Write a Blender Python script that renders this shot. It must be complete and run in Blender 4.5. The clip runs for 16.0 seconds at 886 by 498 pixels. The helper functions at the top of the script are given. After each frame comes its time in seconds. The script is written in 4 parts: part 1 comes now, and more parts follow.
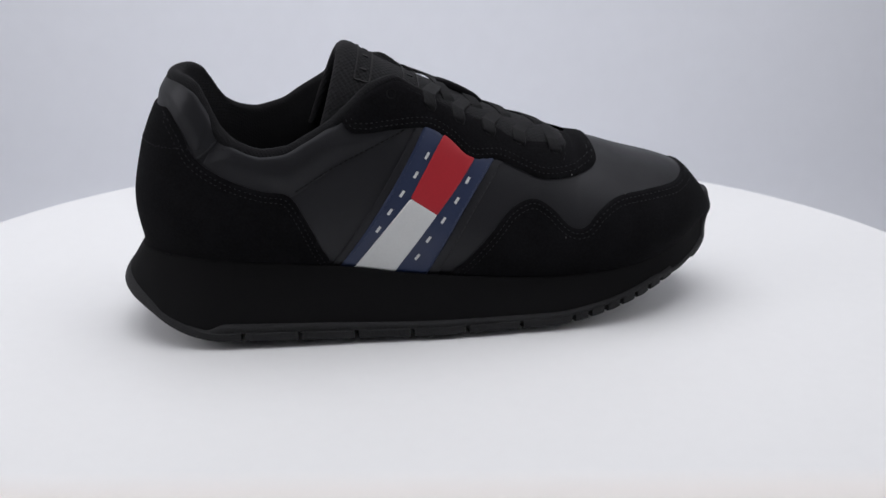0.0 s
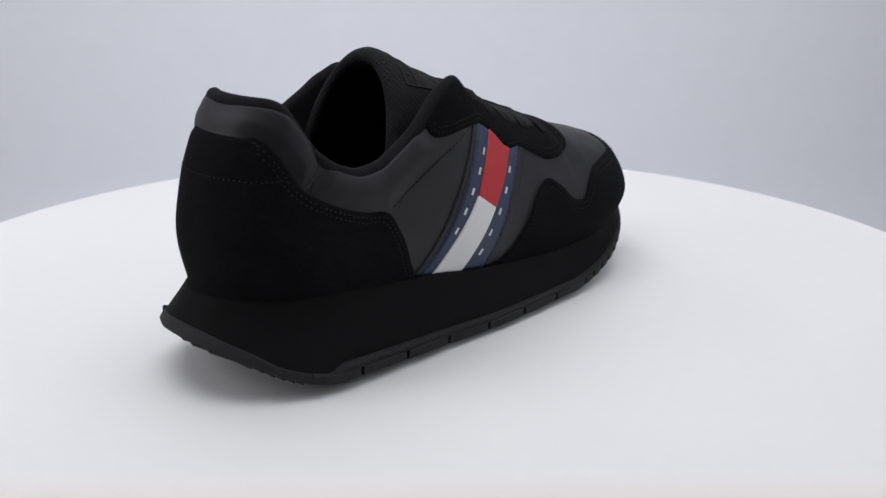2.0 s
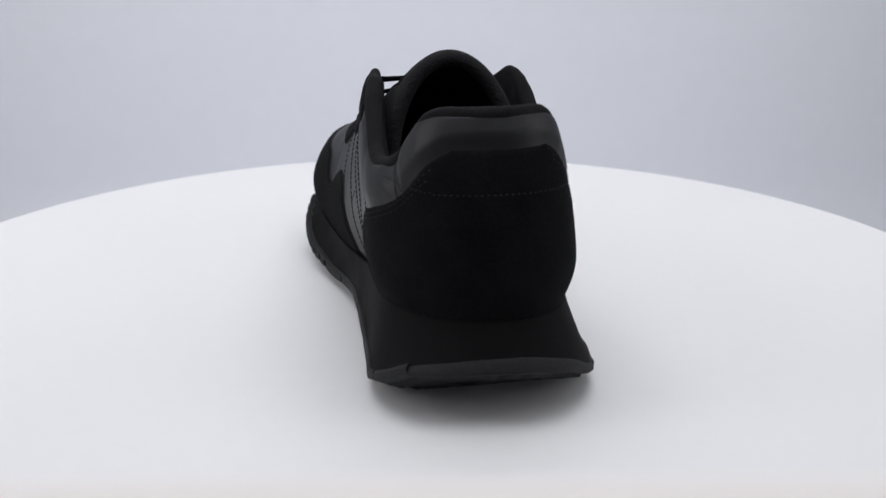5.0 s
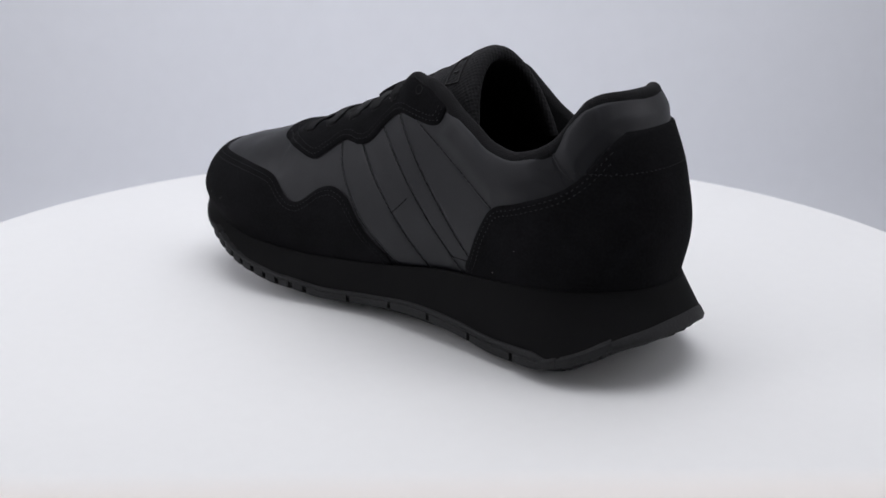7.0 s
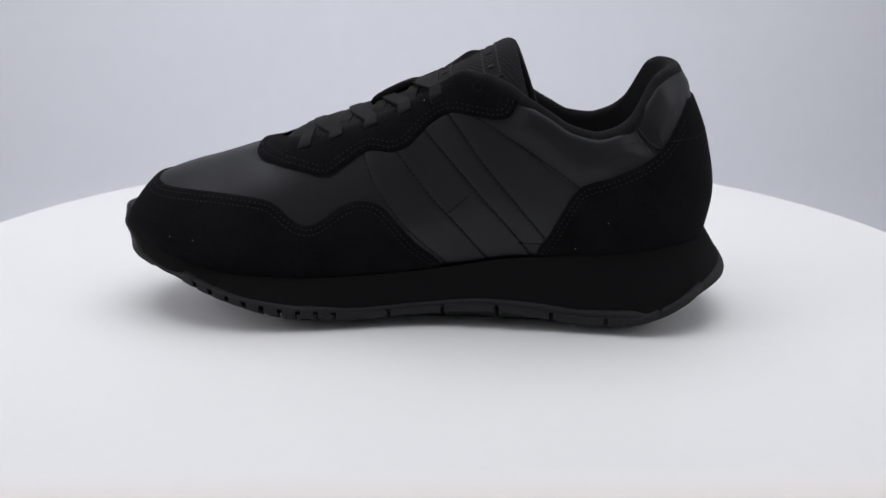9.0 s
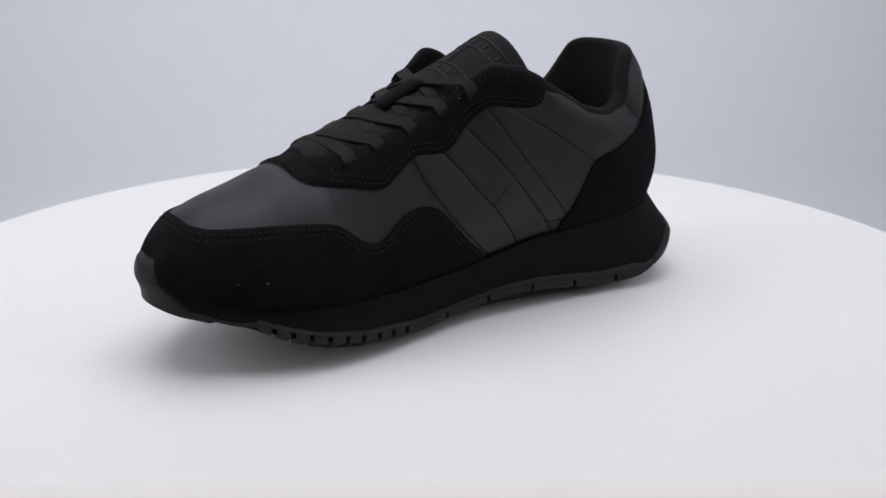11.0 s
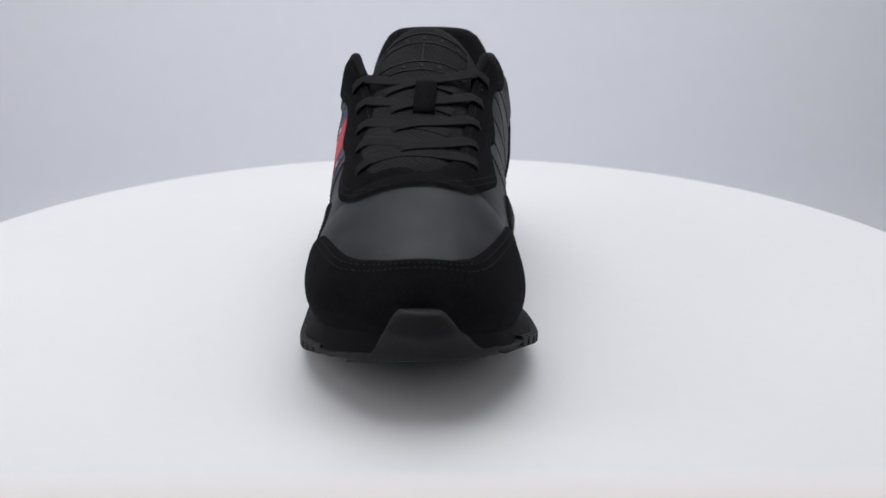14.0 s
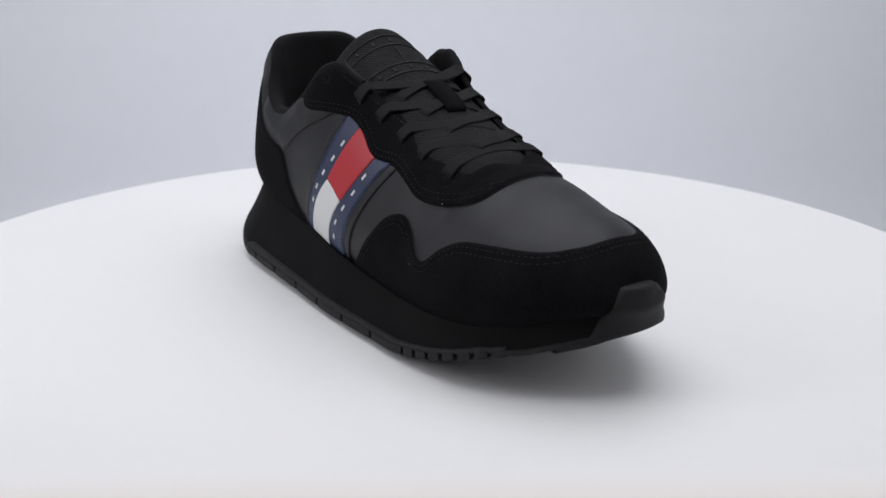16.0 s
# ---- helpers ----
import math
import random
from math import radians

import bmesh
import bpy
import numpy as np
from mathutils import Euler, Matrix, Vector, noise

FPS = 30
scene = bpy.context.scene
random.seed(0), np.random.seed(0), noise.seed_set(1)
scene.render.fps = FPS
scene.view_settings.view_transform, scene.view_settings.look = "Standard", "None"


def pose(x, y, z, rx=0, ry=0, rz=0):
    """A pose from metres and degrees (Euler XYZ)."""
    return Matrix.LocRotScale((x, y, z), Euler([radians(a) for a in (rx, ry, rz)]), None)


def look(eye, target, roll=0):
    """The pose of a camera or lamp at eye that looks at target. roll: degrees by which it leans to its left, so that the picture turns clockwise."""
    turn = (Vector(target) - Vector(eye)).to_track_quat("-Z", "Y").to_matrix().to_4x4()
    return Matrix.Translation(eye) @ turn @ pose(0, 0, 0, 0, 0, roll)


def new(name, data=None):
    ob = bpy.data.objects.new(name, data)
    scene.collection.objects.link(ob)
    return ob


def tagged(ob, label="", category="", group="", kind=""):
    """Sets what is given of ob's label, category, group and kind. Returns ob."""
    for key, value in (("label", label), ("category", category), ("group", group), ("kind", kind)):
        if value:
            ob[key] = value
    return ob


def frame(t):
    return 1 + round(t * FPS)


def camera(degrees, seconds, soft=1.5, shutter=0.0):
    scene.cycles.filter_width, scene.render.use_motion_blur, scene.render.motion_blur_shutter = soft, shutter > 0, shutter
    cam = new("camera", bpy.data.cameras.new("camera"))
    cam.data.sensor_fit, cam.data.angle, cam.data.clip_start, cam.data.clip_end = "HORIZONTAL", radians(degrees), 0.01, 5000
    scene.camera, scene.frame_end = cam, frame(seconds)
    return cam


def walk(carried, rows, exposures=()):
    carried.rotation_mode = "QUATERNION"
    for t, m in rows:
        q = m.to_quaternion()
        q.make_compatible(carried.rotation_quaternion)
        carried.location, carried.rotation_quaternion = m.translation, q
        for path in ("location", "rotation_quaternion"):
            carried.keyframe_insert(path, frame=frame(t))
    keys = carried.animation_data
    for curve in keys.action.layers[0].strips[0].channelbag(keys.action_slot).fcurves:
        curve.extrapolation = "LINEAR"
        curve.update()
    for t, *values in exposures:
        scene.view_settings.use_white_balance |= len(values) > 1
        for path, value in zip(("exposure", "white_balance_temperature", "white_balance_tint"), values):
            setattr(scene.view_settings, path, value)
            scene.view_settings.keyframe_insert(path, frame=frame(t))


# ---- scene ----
# ---- camera, standing still before the turntable ----
cam = camera(42.73, 16.0)
cam.data.dof.use_dof = True
cam.data.dof.focus_distance = 0.53
cam.data.dof.aperture_fstop = 14.0
EYE = pose(0, -0.545, 0.2091, 71.46, 0, -0.856)
walk(cam, [(0, EYE), (16, EYE)])
# ---- light: a bright white tent, one broad soft lamp overhead, an added fill at each side ----
world = bpy.data.worlds.new("studio_dark")
world.use_nodes = True
world.node_tree.nodes["Background"].inputs[0].default_value = (0.75, 0.82, 1.0, 1)
world.node_tree.nodes["Background"].inputs[1].default_value = 0.25
scene.world = world
scene.view_settings.exposure = 0.0


def soft_lamp(name, eye, target, sx, sy, watts, colour):
    lamp = bpy.data.lights.new(name, "AREA")
    lamp.shape, lamp.size, lamp.size_y, lamp.energy, lamp.color = "RECTANGLE", sx, sy, watts, colour
    ob = new(name, lamp)
    ob.matrix_world = look(eye, target)
    return ob


soft_lamp("softbox_top", (0.0, 0.17, 1.10), (0, 0.17, 0), 1.3, 1.3, 11.4, (0.948, 0.956, 1.0))
# unseen fill lamps, added at both sides to brighten the backdrop
soft_lamp("backdrop_fill_left", (-1.0, -0.15, 0.60), (-0.3, 0.8, 0.35), 0.7, 0.7, 4.7, (0.97, 0.96, 1.0))
soft_lamp("backdrop_fill_right", (1.0, -0.15, 0.60), (0.3, 0.8, 0.35), 0.7, 0.7, 3.0, (0.97, 0.96, 1.0))
# ---- materials ----
def material(name, base, rough=0.6, metal=0.0, spread=0.25, scale=60.0, bump=0.0, bump_scale=400.0, kind="noise", sheen=0.0, spec=0.5, coat=0.0, spec_tint=(1, 1, 1)):
    """A surface with its base colour varied at two scales, and fine relief."""
    mat = bpy.data.materials.new(name)
    mat.use_nodes = True
    nodes, links = mat.node_tree.nodes, mat.node_tree.links
    bsdf = nodes["Principled BSDF"]
    coord = nodes.new("ShaderNodeTexCoord")
    big, fine = nodes.new("ShaderNodeTexNoise"), nodes.new("ShaderNodeTexNoise")
    for tex, sc in ((big, scale), (fine, scale * 14)):
        tex.inputs["Scale"].default_value, tex.inputs["Detail"].default_value = sc, 4
        links.new(coord.outputs["Object"], tex.inputs["Vector"])
    both = nodes.new("ShaderNodeMath")
    both.operation = "ADD"
    links.new(big.outputs["Fac"], both.inputs[0])
    links.new(fine.outputs["Fac"], both.inputs[1])
    ramp = nodes.new("ShaderNodeMapRange")
    ramp.inputs["From Min"].default_value, ramp.inputs["From Max"].default_value = 0.6, 1.4
    ramp.inputs["To Min"].default_value, ramp.inputs["To Max"].default_value = 1 - spread, 1 + spread
    links.new(both.outputs[0], ramp.inputs["Value"])
    tint = nodes.new("ShaderNodeVectorMath")
    tint.operation = "SCALE"
    tint.inputs[0].default_value = base
    links.new(ramp.outputs[0], tint.inputs["Scale"])
    links.new(tint.outputs[0], bsdf.inputs["Base Color"])
    rr = nodes.new("ShaderNodeMapRange")
    rr.inputs["From Min"].default_value, rr.inputs["From Max"].default_value = 0.3, 0.7
    rr.inputs["To Min"].default_value, rr.inputs["To Max"].default_value = max(rough - 0.06, 0), min(rough + 0.06, 1)
    links.new(big.outputs["Fac"], rr.inputs["Value"])
    links.new(rr.outputs[0], bsdf.inputs["Roughness"])
    bsdf.inputs["Metallic"].default_value = metal
    bsdf.inputs["Specular IOR Level"].default_value = spec
    bsdf.inputs["Sheen Weight"].default_value = sheen
    bsdf.inputs["Sheen Roughness"].default_value = 0.5
    bsdf.inputs["Coat Weight"].default_value = coat
    if bump:
        if kind == "noise":
            tex = nodes.new("ShaderNodeTexNoise")
            tex.inputs["Scale"].default_value, tex.inputs["Detail"].default_value = bump_scale, 3
            out = tex.outputs["Fac"]
        elif kind == "grain":
            tex = nodes.new("ShaderNodeTexVoronoi")
            tex.feature = "DISTANCE_TO_EDGE"
            tex.inputs["Scale"].default_value = bump_scale
            out = tex.outputs["Distance"]
        else:
            tex = nodes.new("ShaderNodeTexVoronoi")
            tex.inputs["Scale"].default_value, tex.inputs["Randomness"].default_value = bump_scale, 0.15
            out = tex.outputs["Distance"]
        turn = nodes.new("ShaderNodeMapping")
        turn.inputs["Rotation"].default_value = (0.62, 0.48, 0.79)
        links.new(coord.outputs["Object"], turn.inputs["Vector"])
        links.new(turn.outputs[0], tex.inputs["Vector"])
        bm = nodes.new("ShaderNodeBump")
        bm.inputs["Strength"].default_value, bm.inputs["Distance"].default_value = bump, 0.0006
        links.new(out, bm.inputs["Height"])
        links.new(bm.outputs[0], bsdf.inputs["Normal"])
    bsdf.inputs["Specular Tint"].default_value = (*spec_tint, 1)
    return mat


LEATHER = material("black_leather", (0.0074, 0.0074, 0.0086), 0.52, spec=0.38, spec_tint=(0.94, 0.95, 1.0), bump=0.10, bump_scale=900, kind="grain", spread=0.12)
SUEDE = material("black_suede", (0.0060, 0.0059, 0.0068), 0.95, bump=0.55, bump_scale=1600, spread=0.6, spec=0.07)
FOAM = material("black_foam", (0.0056, 0.0055, 0.0060), 0.85, bump=0.15, bump_scale=900, spread=0.15, spec=0.12)
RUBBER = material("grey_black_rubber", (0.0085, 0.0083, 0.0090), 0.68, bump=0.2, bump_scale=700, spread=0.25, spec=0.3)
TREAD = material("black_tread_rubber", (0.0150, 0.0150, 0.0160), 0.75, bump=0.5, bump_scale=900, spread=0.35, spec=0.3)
# fuzzy cut edge of the suede; on the edge strips a painted highlight
RAW_GLINT = material("raw_edge_and_glint", (0.030, 0.029, 0.033), 0.9, bump=0.6, bump_scale=1500, spread=0.7, scale=200, spec=0.2)
LINING = material("black_lining_fabric", (0.0058, 0.0057, 0.0066), 0.9, bump=0.5, bump_scale=950, kind="weave", spread=0.2, spec=0.2)
MESH = material("black_tongue_mesh", (0.0062, 0.0061, 0.0072), 0.85, bump=0.8, bump_scale=620, kind="weave", spread=0.2, spec=0.25)
LACE = material("black_lace_cotton", (0.0085, 0.0084, 0.0094), 0.85, bump=0.3, bump_scale=1100, kind="weave", spread=0.25, spec=0.25)
THREAD = material("black_thread", (0.0035, 0.0035, 0.004), 0.8, bump=0.3, bump_scale=1500, spec=0.2)
SEAM = material("dark_grey_seam_thread", (0.0115, 0.0115, 0.013), 0.8, bump=0.3, bump_scale=1500, spec=0.3)
NAVY = material("navy_rubber_print", (0.014, 0.026, 0.075), 0.5, bump=0.05, spread=0.10)
RED = material("red_rubber_print", (0.46, 0.012, 0.022), 0.5, bump=0.05, spread=0.06)
WHITE = material("white_rubber_print", (0.72, 0.73, 0.72), 0.5, bump=0.05, spread=0.04)
TABLE = material("white_turntable_laminate", (0.80, 0.80, 0.80), 0.55, bump=0.02, spread=0.012, scale=9)
PAPER = material("pale_grey_backdrop_paper", (0.85, 0.865, 0.91), 0.9, bump=0.05, spread=0.015, scale=3)
HEM = material("warm_white_hem_fabric", (0.84, 0.80, 0.77), 0.9, spread=0.02, scale=30)
# grey of the unseen front wall, chosen for how much fill it bounces
FRONT_FILL = material("front_fill_grey", (0.30, 0.30, 0.31), 0.9, spread=0.1, scale=3)
TENT = material("white_tent_fabric", (0.80, 0.80, 0.80), 0.9, spread=0.03, scale=4)


def lint(mat, cells=150.0):
    """Scatters a few pale specks of lint over a material."""
    nodes, links = mat.node_tree.nodes, mat.node_tree.links
    bsdf = nodes["Principled BSDF"]
    old = bsdf.inputs["Base Color"].links[0].from_socket
    coord = nodes.new("ShaderNodeTexCoord")
    tex = nodes.new("ShaderNodeTexVoronoi")
    tex.inputs["Scale"].default_value = cells
    links.new(coord.outputs["Object"], tex.inputs["Vector"])
    near = nodes.new("ShaderNodeMath")
    near.operation = "LESS_THAN"
    near.inputs[1].default_value = 0.045
    links.new(tex.outputs["Distance"], near.inputs[0])
    split = nodes.new("ShaderNodeSeparateColor")
    links.new(tex.outputs["Color"], split.inputs[0])
    some = nodes.new("ShaderNodeMath")
    some.operation = "GREATER_THAN"
    some.inputs[1].default_value = 0.70
    links.new(split.outputs[0], some.inputs[0])
    both = nodes.new("ShaderNodeMath")
    both.operation = "MULTIPLY"
    links.new(near.outputs[0], both.inputs[0])
    links.new(some.outputs[0], both.inputs[1])
    mix = nodes.new("ShaderNodeMix")
    mix.data_type = "RGBA"
    mix.inputs[7].default_value = (0.22, 0.22, 0.22, 1)
    links.new(both.outputs[0], mix.inputs[0])
    links.new(old, mix.inputs[6])
    links.new(mix.outputs[2], bsdf.inputs["Base Color"])


lint(SUEDE)

# ---- mesh tools ----
def mesh_ob(name, verts, faces, mat, parent=None, label="", smooth=True):
    me = bpy.data.meshes.new(name)
    me.from_pydata([tuple(map(float, p)) for p in verts], [], faces)
    me.materials.append(mat)
    me.update()
    if smooth:
        me.polygons.foreach_set("use_smooth", [True] * len(me.polygons))
    ob = new(name, me)
    ob.parent = parent
    if label:
        ob["label"] = label
    return ob


def part(name, bm, mat, parent=None, label="", smooth=True):
    """Links a bmesh as one mesh object under a thing or under a part."""
    bmesh.ops.recalc_face_normals(bm, faces=bm.faces)
    me = bpy.data.meshes.new(name)
    bm.to_mesh(me)
    bm.free()
    me.materials.append(mat)
    if smooth:
        me.polygons.foreach_set("use_smooth", [True] * len(me.polygons))
    ob = new(name, me)
    ob.parent = parent
    if label:
        ob["label"] = label
    return ob


def grid_faces(n, m, wrap=False):
    """Quads of an n by m grid of vertices; wrap joins the last row to the first."""
    return [(i * m + j, ((i + 1) % n) * m + j, ((i + 1) % n) * m + j + 1, i * m + j + 1)
            for i in range(n if wrap else n - 1) for j in range(m - 1)]


def lathe(profile, n=128):
    """Rings of a profile of (radius, height) turned round the z axis, as a bmesh."""
    bm = bmesh.new()
    rings = []
    for r, z in profile:
        if r < 1e-6:
            rings.append([bm.verts.new((0, 0, z))])
        else:
            rings.append([bm.verts.new((r * math.cos(2 * math.pi * k / n), r * math.sin(2 * math.pi * k / n), z)) for k in range(n)])
    for a, b in zip(rings, rings[1:]):
        for k in range(n):
            k2 = (k + 1) % n
            q = [a[k % len(a)], a[k2 % len(a)], b[k2 % len(b)], b[k % len(b)]]
            bm.faces.new(list(dict.fromkeys(q)))
    return bm
# ---- the form of the shoe, in metres: toe towards +x, outer side towards -y ----
def curve(*pairs):
    """A smooth curve through (x, y) knots that never overshoots them."""
    xs = np.array([p[0] for p in pairs], float)
    ys = np.array([p[1] for p in pairs], float)
    d = np.diff(ys) / np.diff(xs)
    m = np.zeros(len(xs))
    m[0], m[-1] = d[0], d[-1]
    for i in range(1, len(xs) - 1):
        if d[i - 1] * d[i] > 0:
            m[i] = 2 / (1 / d[i - 1] + 1 / d[i])

    def value(x):
        x = np.clip(np.asarray(x, float), xs[0], xs[-1])
        i = np.clip(np.searchsorted(xs, x) - 1, 0, len(xs) - 2)
        h = xs[i + 1] - xs[i]
        u = (x - xs[i]) / h
        return ((1 + 2 * u) * (1 - u) ** 2 * ys[i] + u * (1 - u) ** 2 * h * m[i]
                + u * u * (3 - 2 * u) * ys[i + 1] + u * u * (u - 1) * h * m[i + 1])
    return value


HEEL, TOE = -0.140, 0.154
feather = curve((-.140, .038), (-.12, .037), (-.10, .036), (-.07, .0335), (-.04, .0310), (-.02, .0280), (.02, .0235), (.06, .021), (.10, .0235), (.125, .029), (.154, .039))
topline = curve((-.121, .1175), (-.115, .1170), (-.110, .1145), (-.106, .108), (-.102, .1005), (-.098, .0945), (-.09, .0885), (-.08, .0855), (-.07, .0865), (-.06, .0915), (-.05, .0975),
                (-.04, .106), (-.03, .1145), (-.02, .1180), (-.01, .1130), (.0, .1068), (.02, .0970), (.04, .0898), (.06, .0850), (.08, .0815), (.10, .0755),
                (.12, .070), (.129, .0665), (.136, .061), (.141, .054), (.145, .044))
centre = curve((-.140, -.005), (-.05, -.004), (.03, .002), (.10, .006), (.154, .010))
outer_w = curve((-.140, .036), (-.11, .039), (-.07, .0415), (-.03, .0452), (-.01, .0478), (.03, .0510), (.065, .0525), (.09, .0540), (.12, .0545), (.154, .042))
inner_w = curve((-.140, .037), (-.11, .0425), (-.09, .0445), (-.07, .0440), (-.03, .0418), (.03, .0420), (.06, .0425), (.10, .0450), (.13, .0437), (.154, .037))
inner_rise = curve((-.11, 0), (-.09, .004), (-.055, .0085), (-.045, .0078), (-.035, .0042), (-.025, .0008), (-.01, .0005), (.02, 0), (.154, 0))
gape = curve((-.125, .86), (-.10, .92), (-.08, .93), (-.05, .90), (-.03, .83), (-.02, .75), (.0, .56), (.03, .43), (.052, .35), (.062, .24), (.068, .10), (.071, .0), (.154, .0))
squareness = curve((-.125, 3.0), (-.06, 3.0), (-.03, 2.5), (-.02, 2.25), (.0, 1.75), (.05, 1.65), (.062, 1.94), (.068, 2.24), (.071, 2.40), (.08, 2.38), (.154, 2.3))
heel_lean = curve((0, -.135), (.3, -.1385), (.6, -.1345), (.85, -.127), (1, -.120))
toe_lean = curve((0, .1430), (.35, .1485), (.7, .1478), (1, .145))


def end_round(x, heel=0.050, toe=0.085):
    a = np.clip((x - HEEL) / heel, 0, 1)
    b = np.clip((TOE - x) / toe, 0, 1)
    return np.power(1 - (1 - a) ** 2.4, 1 / 2.4) * np.power(1 - (1 - b) ** 2.25, 1 / 2.25)


def upper(phi, h):
    """The outside of the shoe's upper: phi runs round it from the heel by the outer side, h from the sole (0) to the top line (1)."""
    s = (1 - np.cos(phi)) / 2
    xn = HEEL + s * (TOE - HEEL)
    outer = np.sin(phi) >= 0
    w = np.where(outer, outer_w(xn), inner_w(xn)) * end_round(xn)
    x1 = heel_lean(1.0) + s * (toe_lean(1.0) - heel_lean(1.0))
    g, n = gape(x1), squareness(x1)
    dome = np.power(np.clip(1 - np.power(h, n), 0, 1), 0.5)
    low = 1 - 0.16 * np.clip(1 - h / 0.4, 0, 1) ** 2
    y = w * (g + (1 - g) * dome) * low * np.where(outer, -1, 1)
    xh, xt = heel_lean(h), toe_lean(h)
    x = xh + s * (xt - xh)
    top = topline(x1) + np.where(outer, 0, inner_rise(x1))
    z = feather(xn) + h * (top - feather(xn))
    return x, y + centre(xn), z


# sole: its heights and half widths at the widest and at the tread
tread_z = curve((-.148, .0228), (-.144, .0188), (-.136, .0135), (-.126, .007), (-.114, .0022), (-.102, .0), (.052, .0), (.075, .0033), (.095, .0090), (.115, .0172), (.128, .0230), (.140, .0275), (.153, .0325))
outer_s = curve((-.148, .041), (-.12, .0475), (-.10, .0485), (-.07, .0500), (-.04, .0510), (.0, .0555), (.03, .0570), (.06, .0575), (.09, .0578), (.12, .0552), (.153, .049))
inner_s = curve((-.148, .049), (-.12, .0502), (-.08, .0465), (-.04, .044), (.0, .0405), (.03, .0440), (.06, .0495), (.09, .0520), (.12, .0500), (.153, .044))
# how far the lower edge stands over the tread's middle on each side
outer_lift = curve((-.148, .0010), (-.140, .0024), (-.125, .0028), (-.105, .0028), (-.06, .0022), (-.03, .0014), (.0, .0012), (.05, .0016), (.08, .0016), (.105, .0006), (.125, -.0010), (.140, -.0012), (.153, .0))
inner_lift = curve((-.148, .004), (-.140, .0065), (-.132, .0070), (-.124, .0068), (-.114, .0062), (-.10, .0042), (-.08, .0034), (-.055, .0065), (-.03, .0083), (.0, .0057),
                   (.03, .0038), (.054, .0062), (.08, .0064), (.10, .0060), (.118, .0050), (.13, .0036), (.153, .001))


def edge_lift(x, phi):
    return np.where(np.sin(phi) >= 0, outer_lift(x), inner_lift(x)) * np.clip(np.abs(np.sin(phi)) / 0.45, 0, 1)


def under_lift(x, phi, q):
    """The same across the underside, q from the middle (0) to the edge (1); it rests flat between the toe's and the heel's spring."""
    rest = smooth01((x + 0.128) / 0.02) * (1 - smooth01((x - 0.07) / 0.03))
    mean = (edge_lift(x, np.abs(phi)) + edge_lift(x, -np.abs(phi))) / 2 * (1 - rest)
    g = smooth01((q - 0.6) / 0.4) * rest + q * (1 - rest)
    return mean + (edge_lift(x, phi) - mean) * g


def smooth01(a):
    a = np.clip(a, 0, 1)
    return a * a * (3 - 2 * a)


def sole_point(phi, k):
    """The sole's flank: k from its top rim (0) by its widest line to the lower edge (1)."""
    s = (1 - np.cos(phi)) / 2
    xn = HEEL + s * (TOE - HEEL)
    outer = np.sin(phi) >= 0
    side = np.where(outer, -1.0, 1.0)
    ux, uy, _ = upper(phi, 0 * phi + 0.06)
    rise = 0.0022
    tx = ux + 0.0022 * np.where(s < 0.5, -1, 1) * np.abs(np.cos(phi)) ** 4
    ty = uy + 0.0022 * side * np.abs(np.sin(phi)) ** 0.5
    tz = feather(xn) + rise
    xl = -0.148 + s * (0.1470 + 0.148)
    wl = np.where(outer, outer_s(xl), inner_s(xl)) * end_round(xn, 0.052, 0.10)
    ly = side * wl + centre(xl)
    lz = tread_z(xl) + edge_lift(xl, phi)
    f = np.power(np.clip(k / 0.92, 0, 1), 1.15)
    tuck = np.clip((k - 0.92) / 0.08, 0, 1) ** 1.6
    y = ty + (ly - ty) * f - side * tuck * 0.0030 * np.abs(np.sin(phi)) ** 0.6
    return np.stack([tx + (xl - tx) * np.clip(k * 1.05, 0, 1), y, tz + (lz - tz) * k], -1)
# ---- the studio: tent walls, backdrop, stand ----
def box_bm(x0, y0, z0, x1, y1, z1):
    bm = bmesh.new()
    bmesh.ops.create_cube(bm, size=1, matrix=Matrix.LocRotScale(((x0 + x1) / 2, (y0 + y1) / 2, (z0 + z1) / 2), None, (x1 - x0, y1 - y0, z1 - z0)))
    return bm


def build_backdrop():
    """A paper sweep: down the back wall, round a bend and along the floor of the tent."""
    line = [(1.10, 1.60), (1.10, 0.9), (1.10, 0.30), (1.10, -0.22)]
    line += [(1.10 - 0.23 * (1 - math.cos(a)), -0.22 - 0.23 * math.sin(a)) for a in np.linspace(0.1, math.pi / 2, 14)]
    line += [(0.4, -0.45), (-1.25, -0.45)]
    verts, n = [], len(line)
    for off in (0.0, 0.004):
        for x in (-1.5, 1.5):
            verts += [(x, y + off, z - off) for y, z in line]
    faces = []
    for k in range(n - 1):
        faces += [(k, k + 1, n + k + 1, n + k), (2 * n + k, 3 * n + k, 3 * n + k + 1, 2 * n + k + 1),
                  (k, 2 * n + k, 2 * n + k + 1, k + 1), (n + k, n + k + 1, 3 * n + k + 1, 3 * n + k)]
    faces += [(0, n, 3 * n, 2 * n), (n - 1, 3 * n - 1, 4 * n - 1, 2 * n - 1)]
    ob = mesh_ob("backdrop", verts, faces, PAPER)
    tagged(ob, "pale blue-grey seamless paper backdrop sweeping under the turntable", "backdrop", kind="structure")


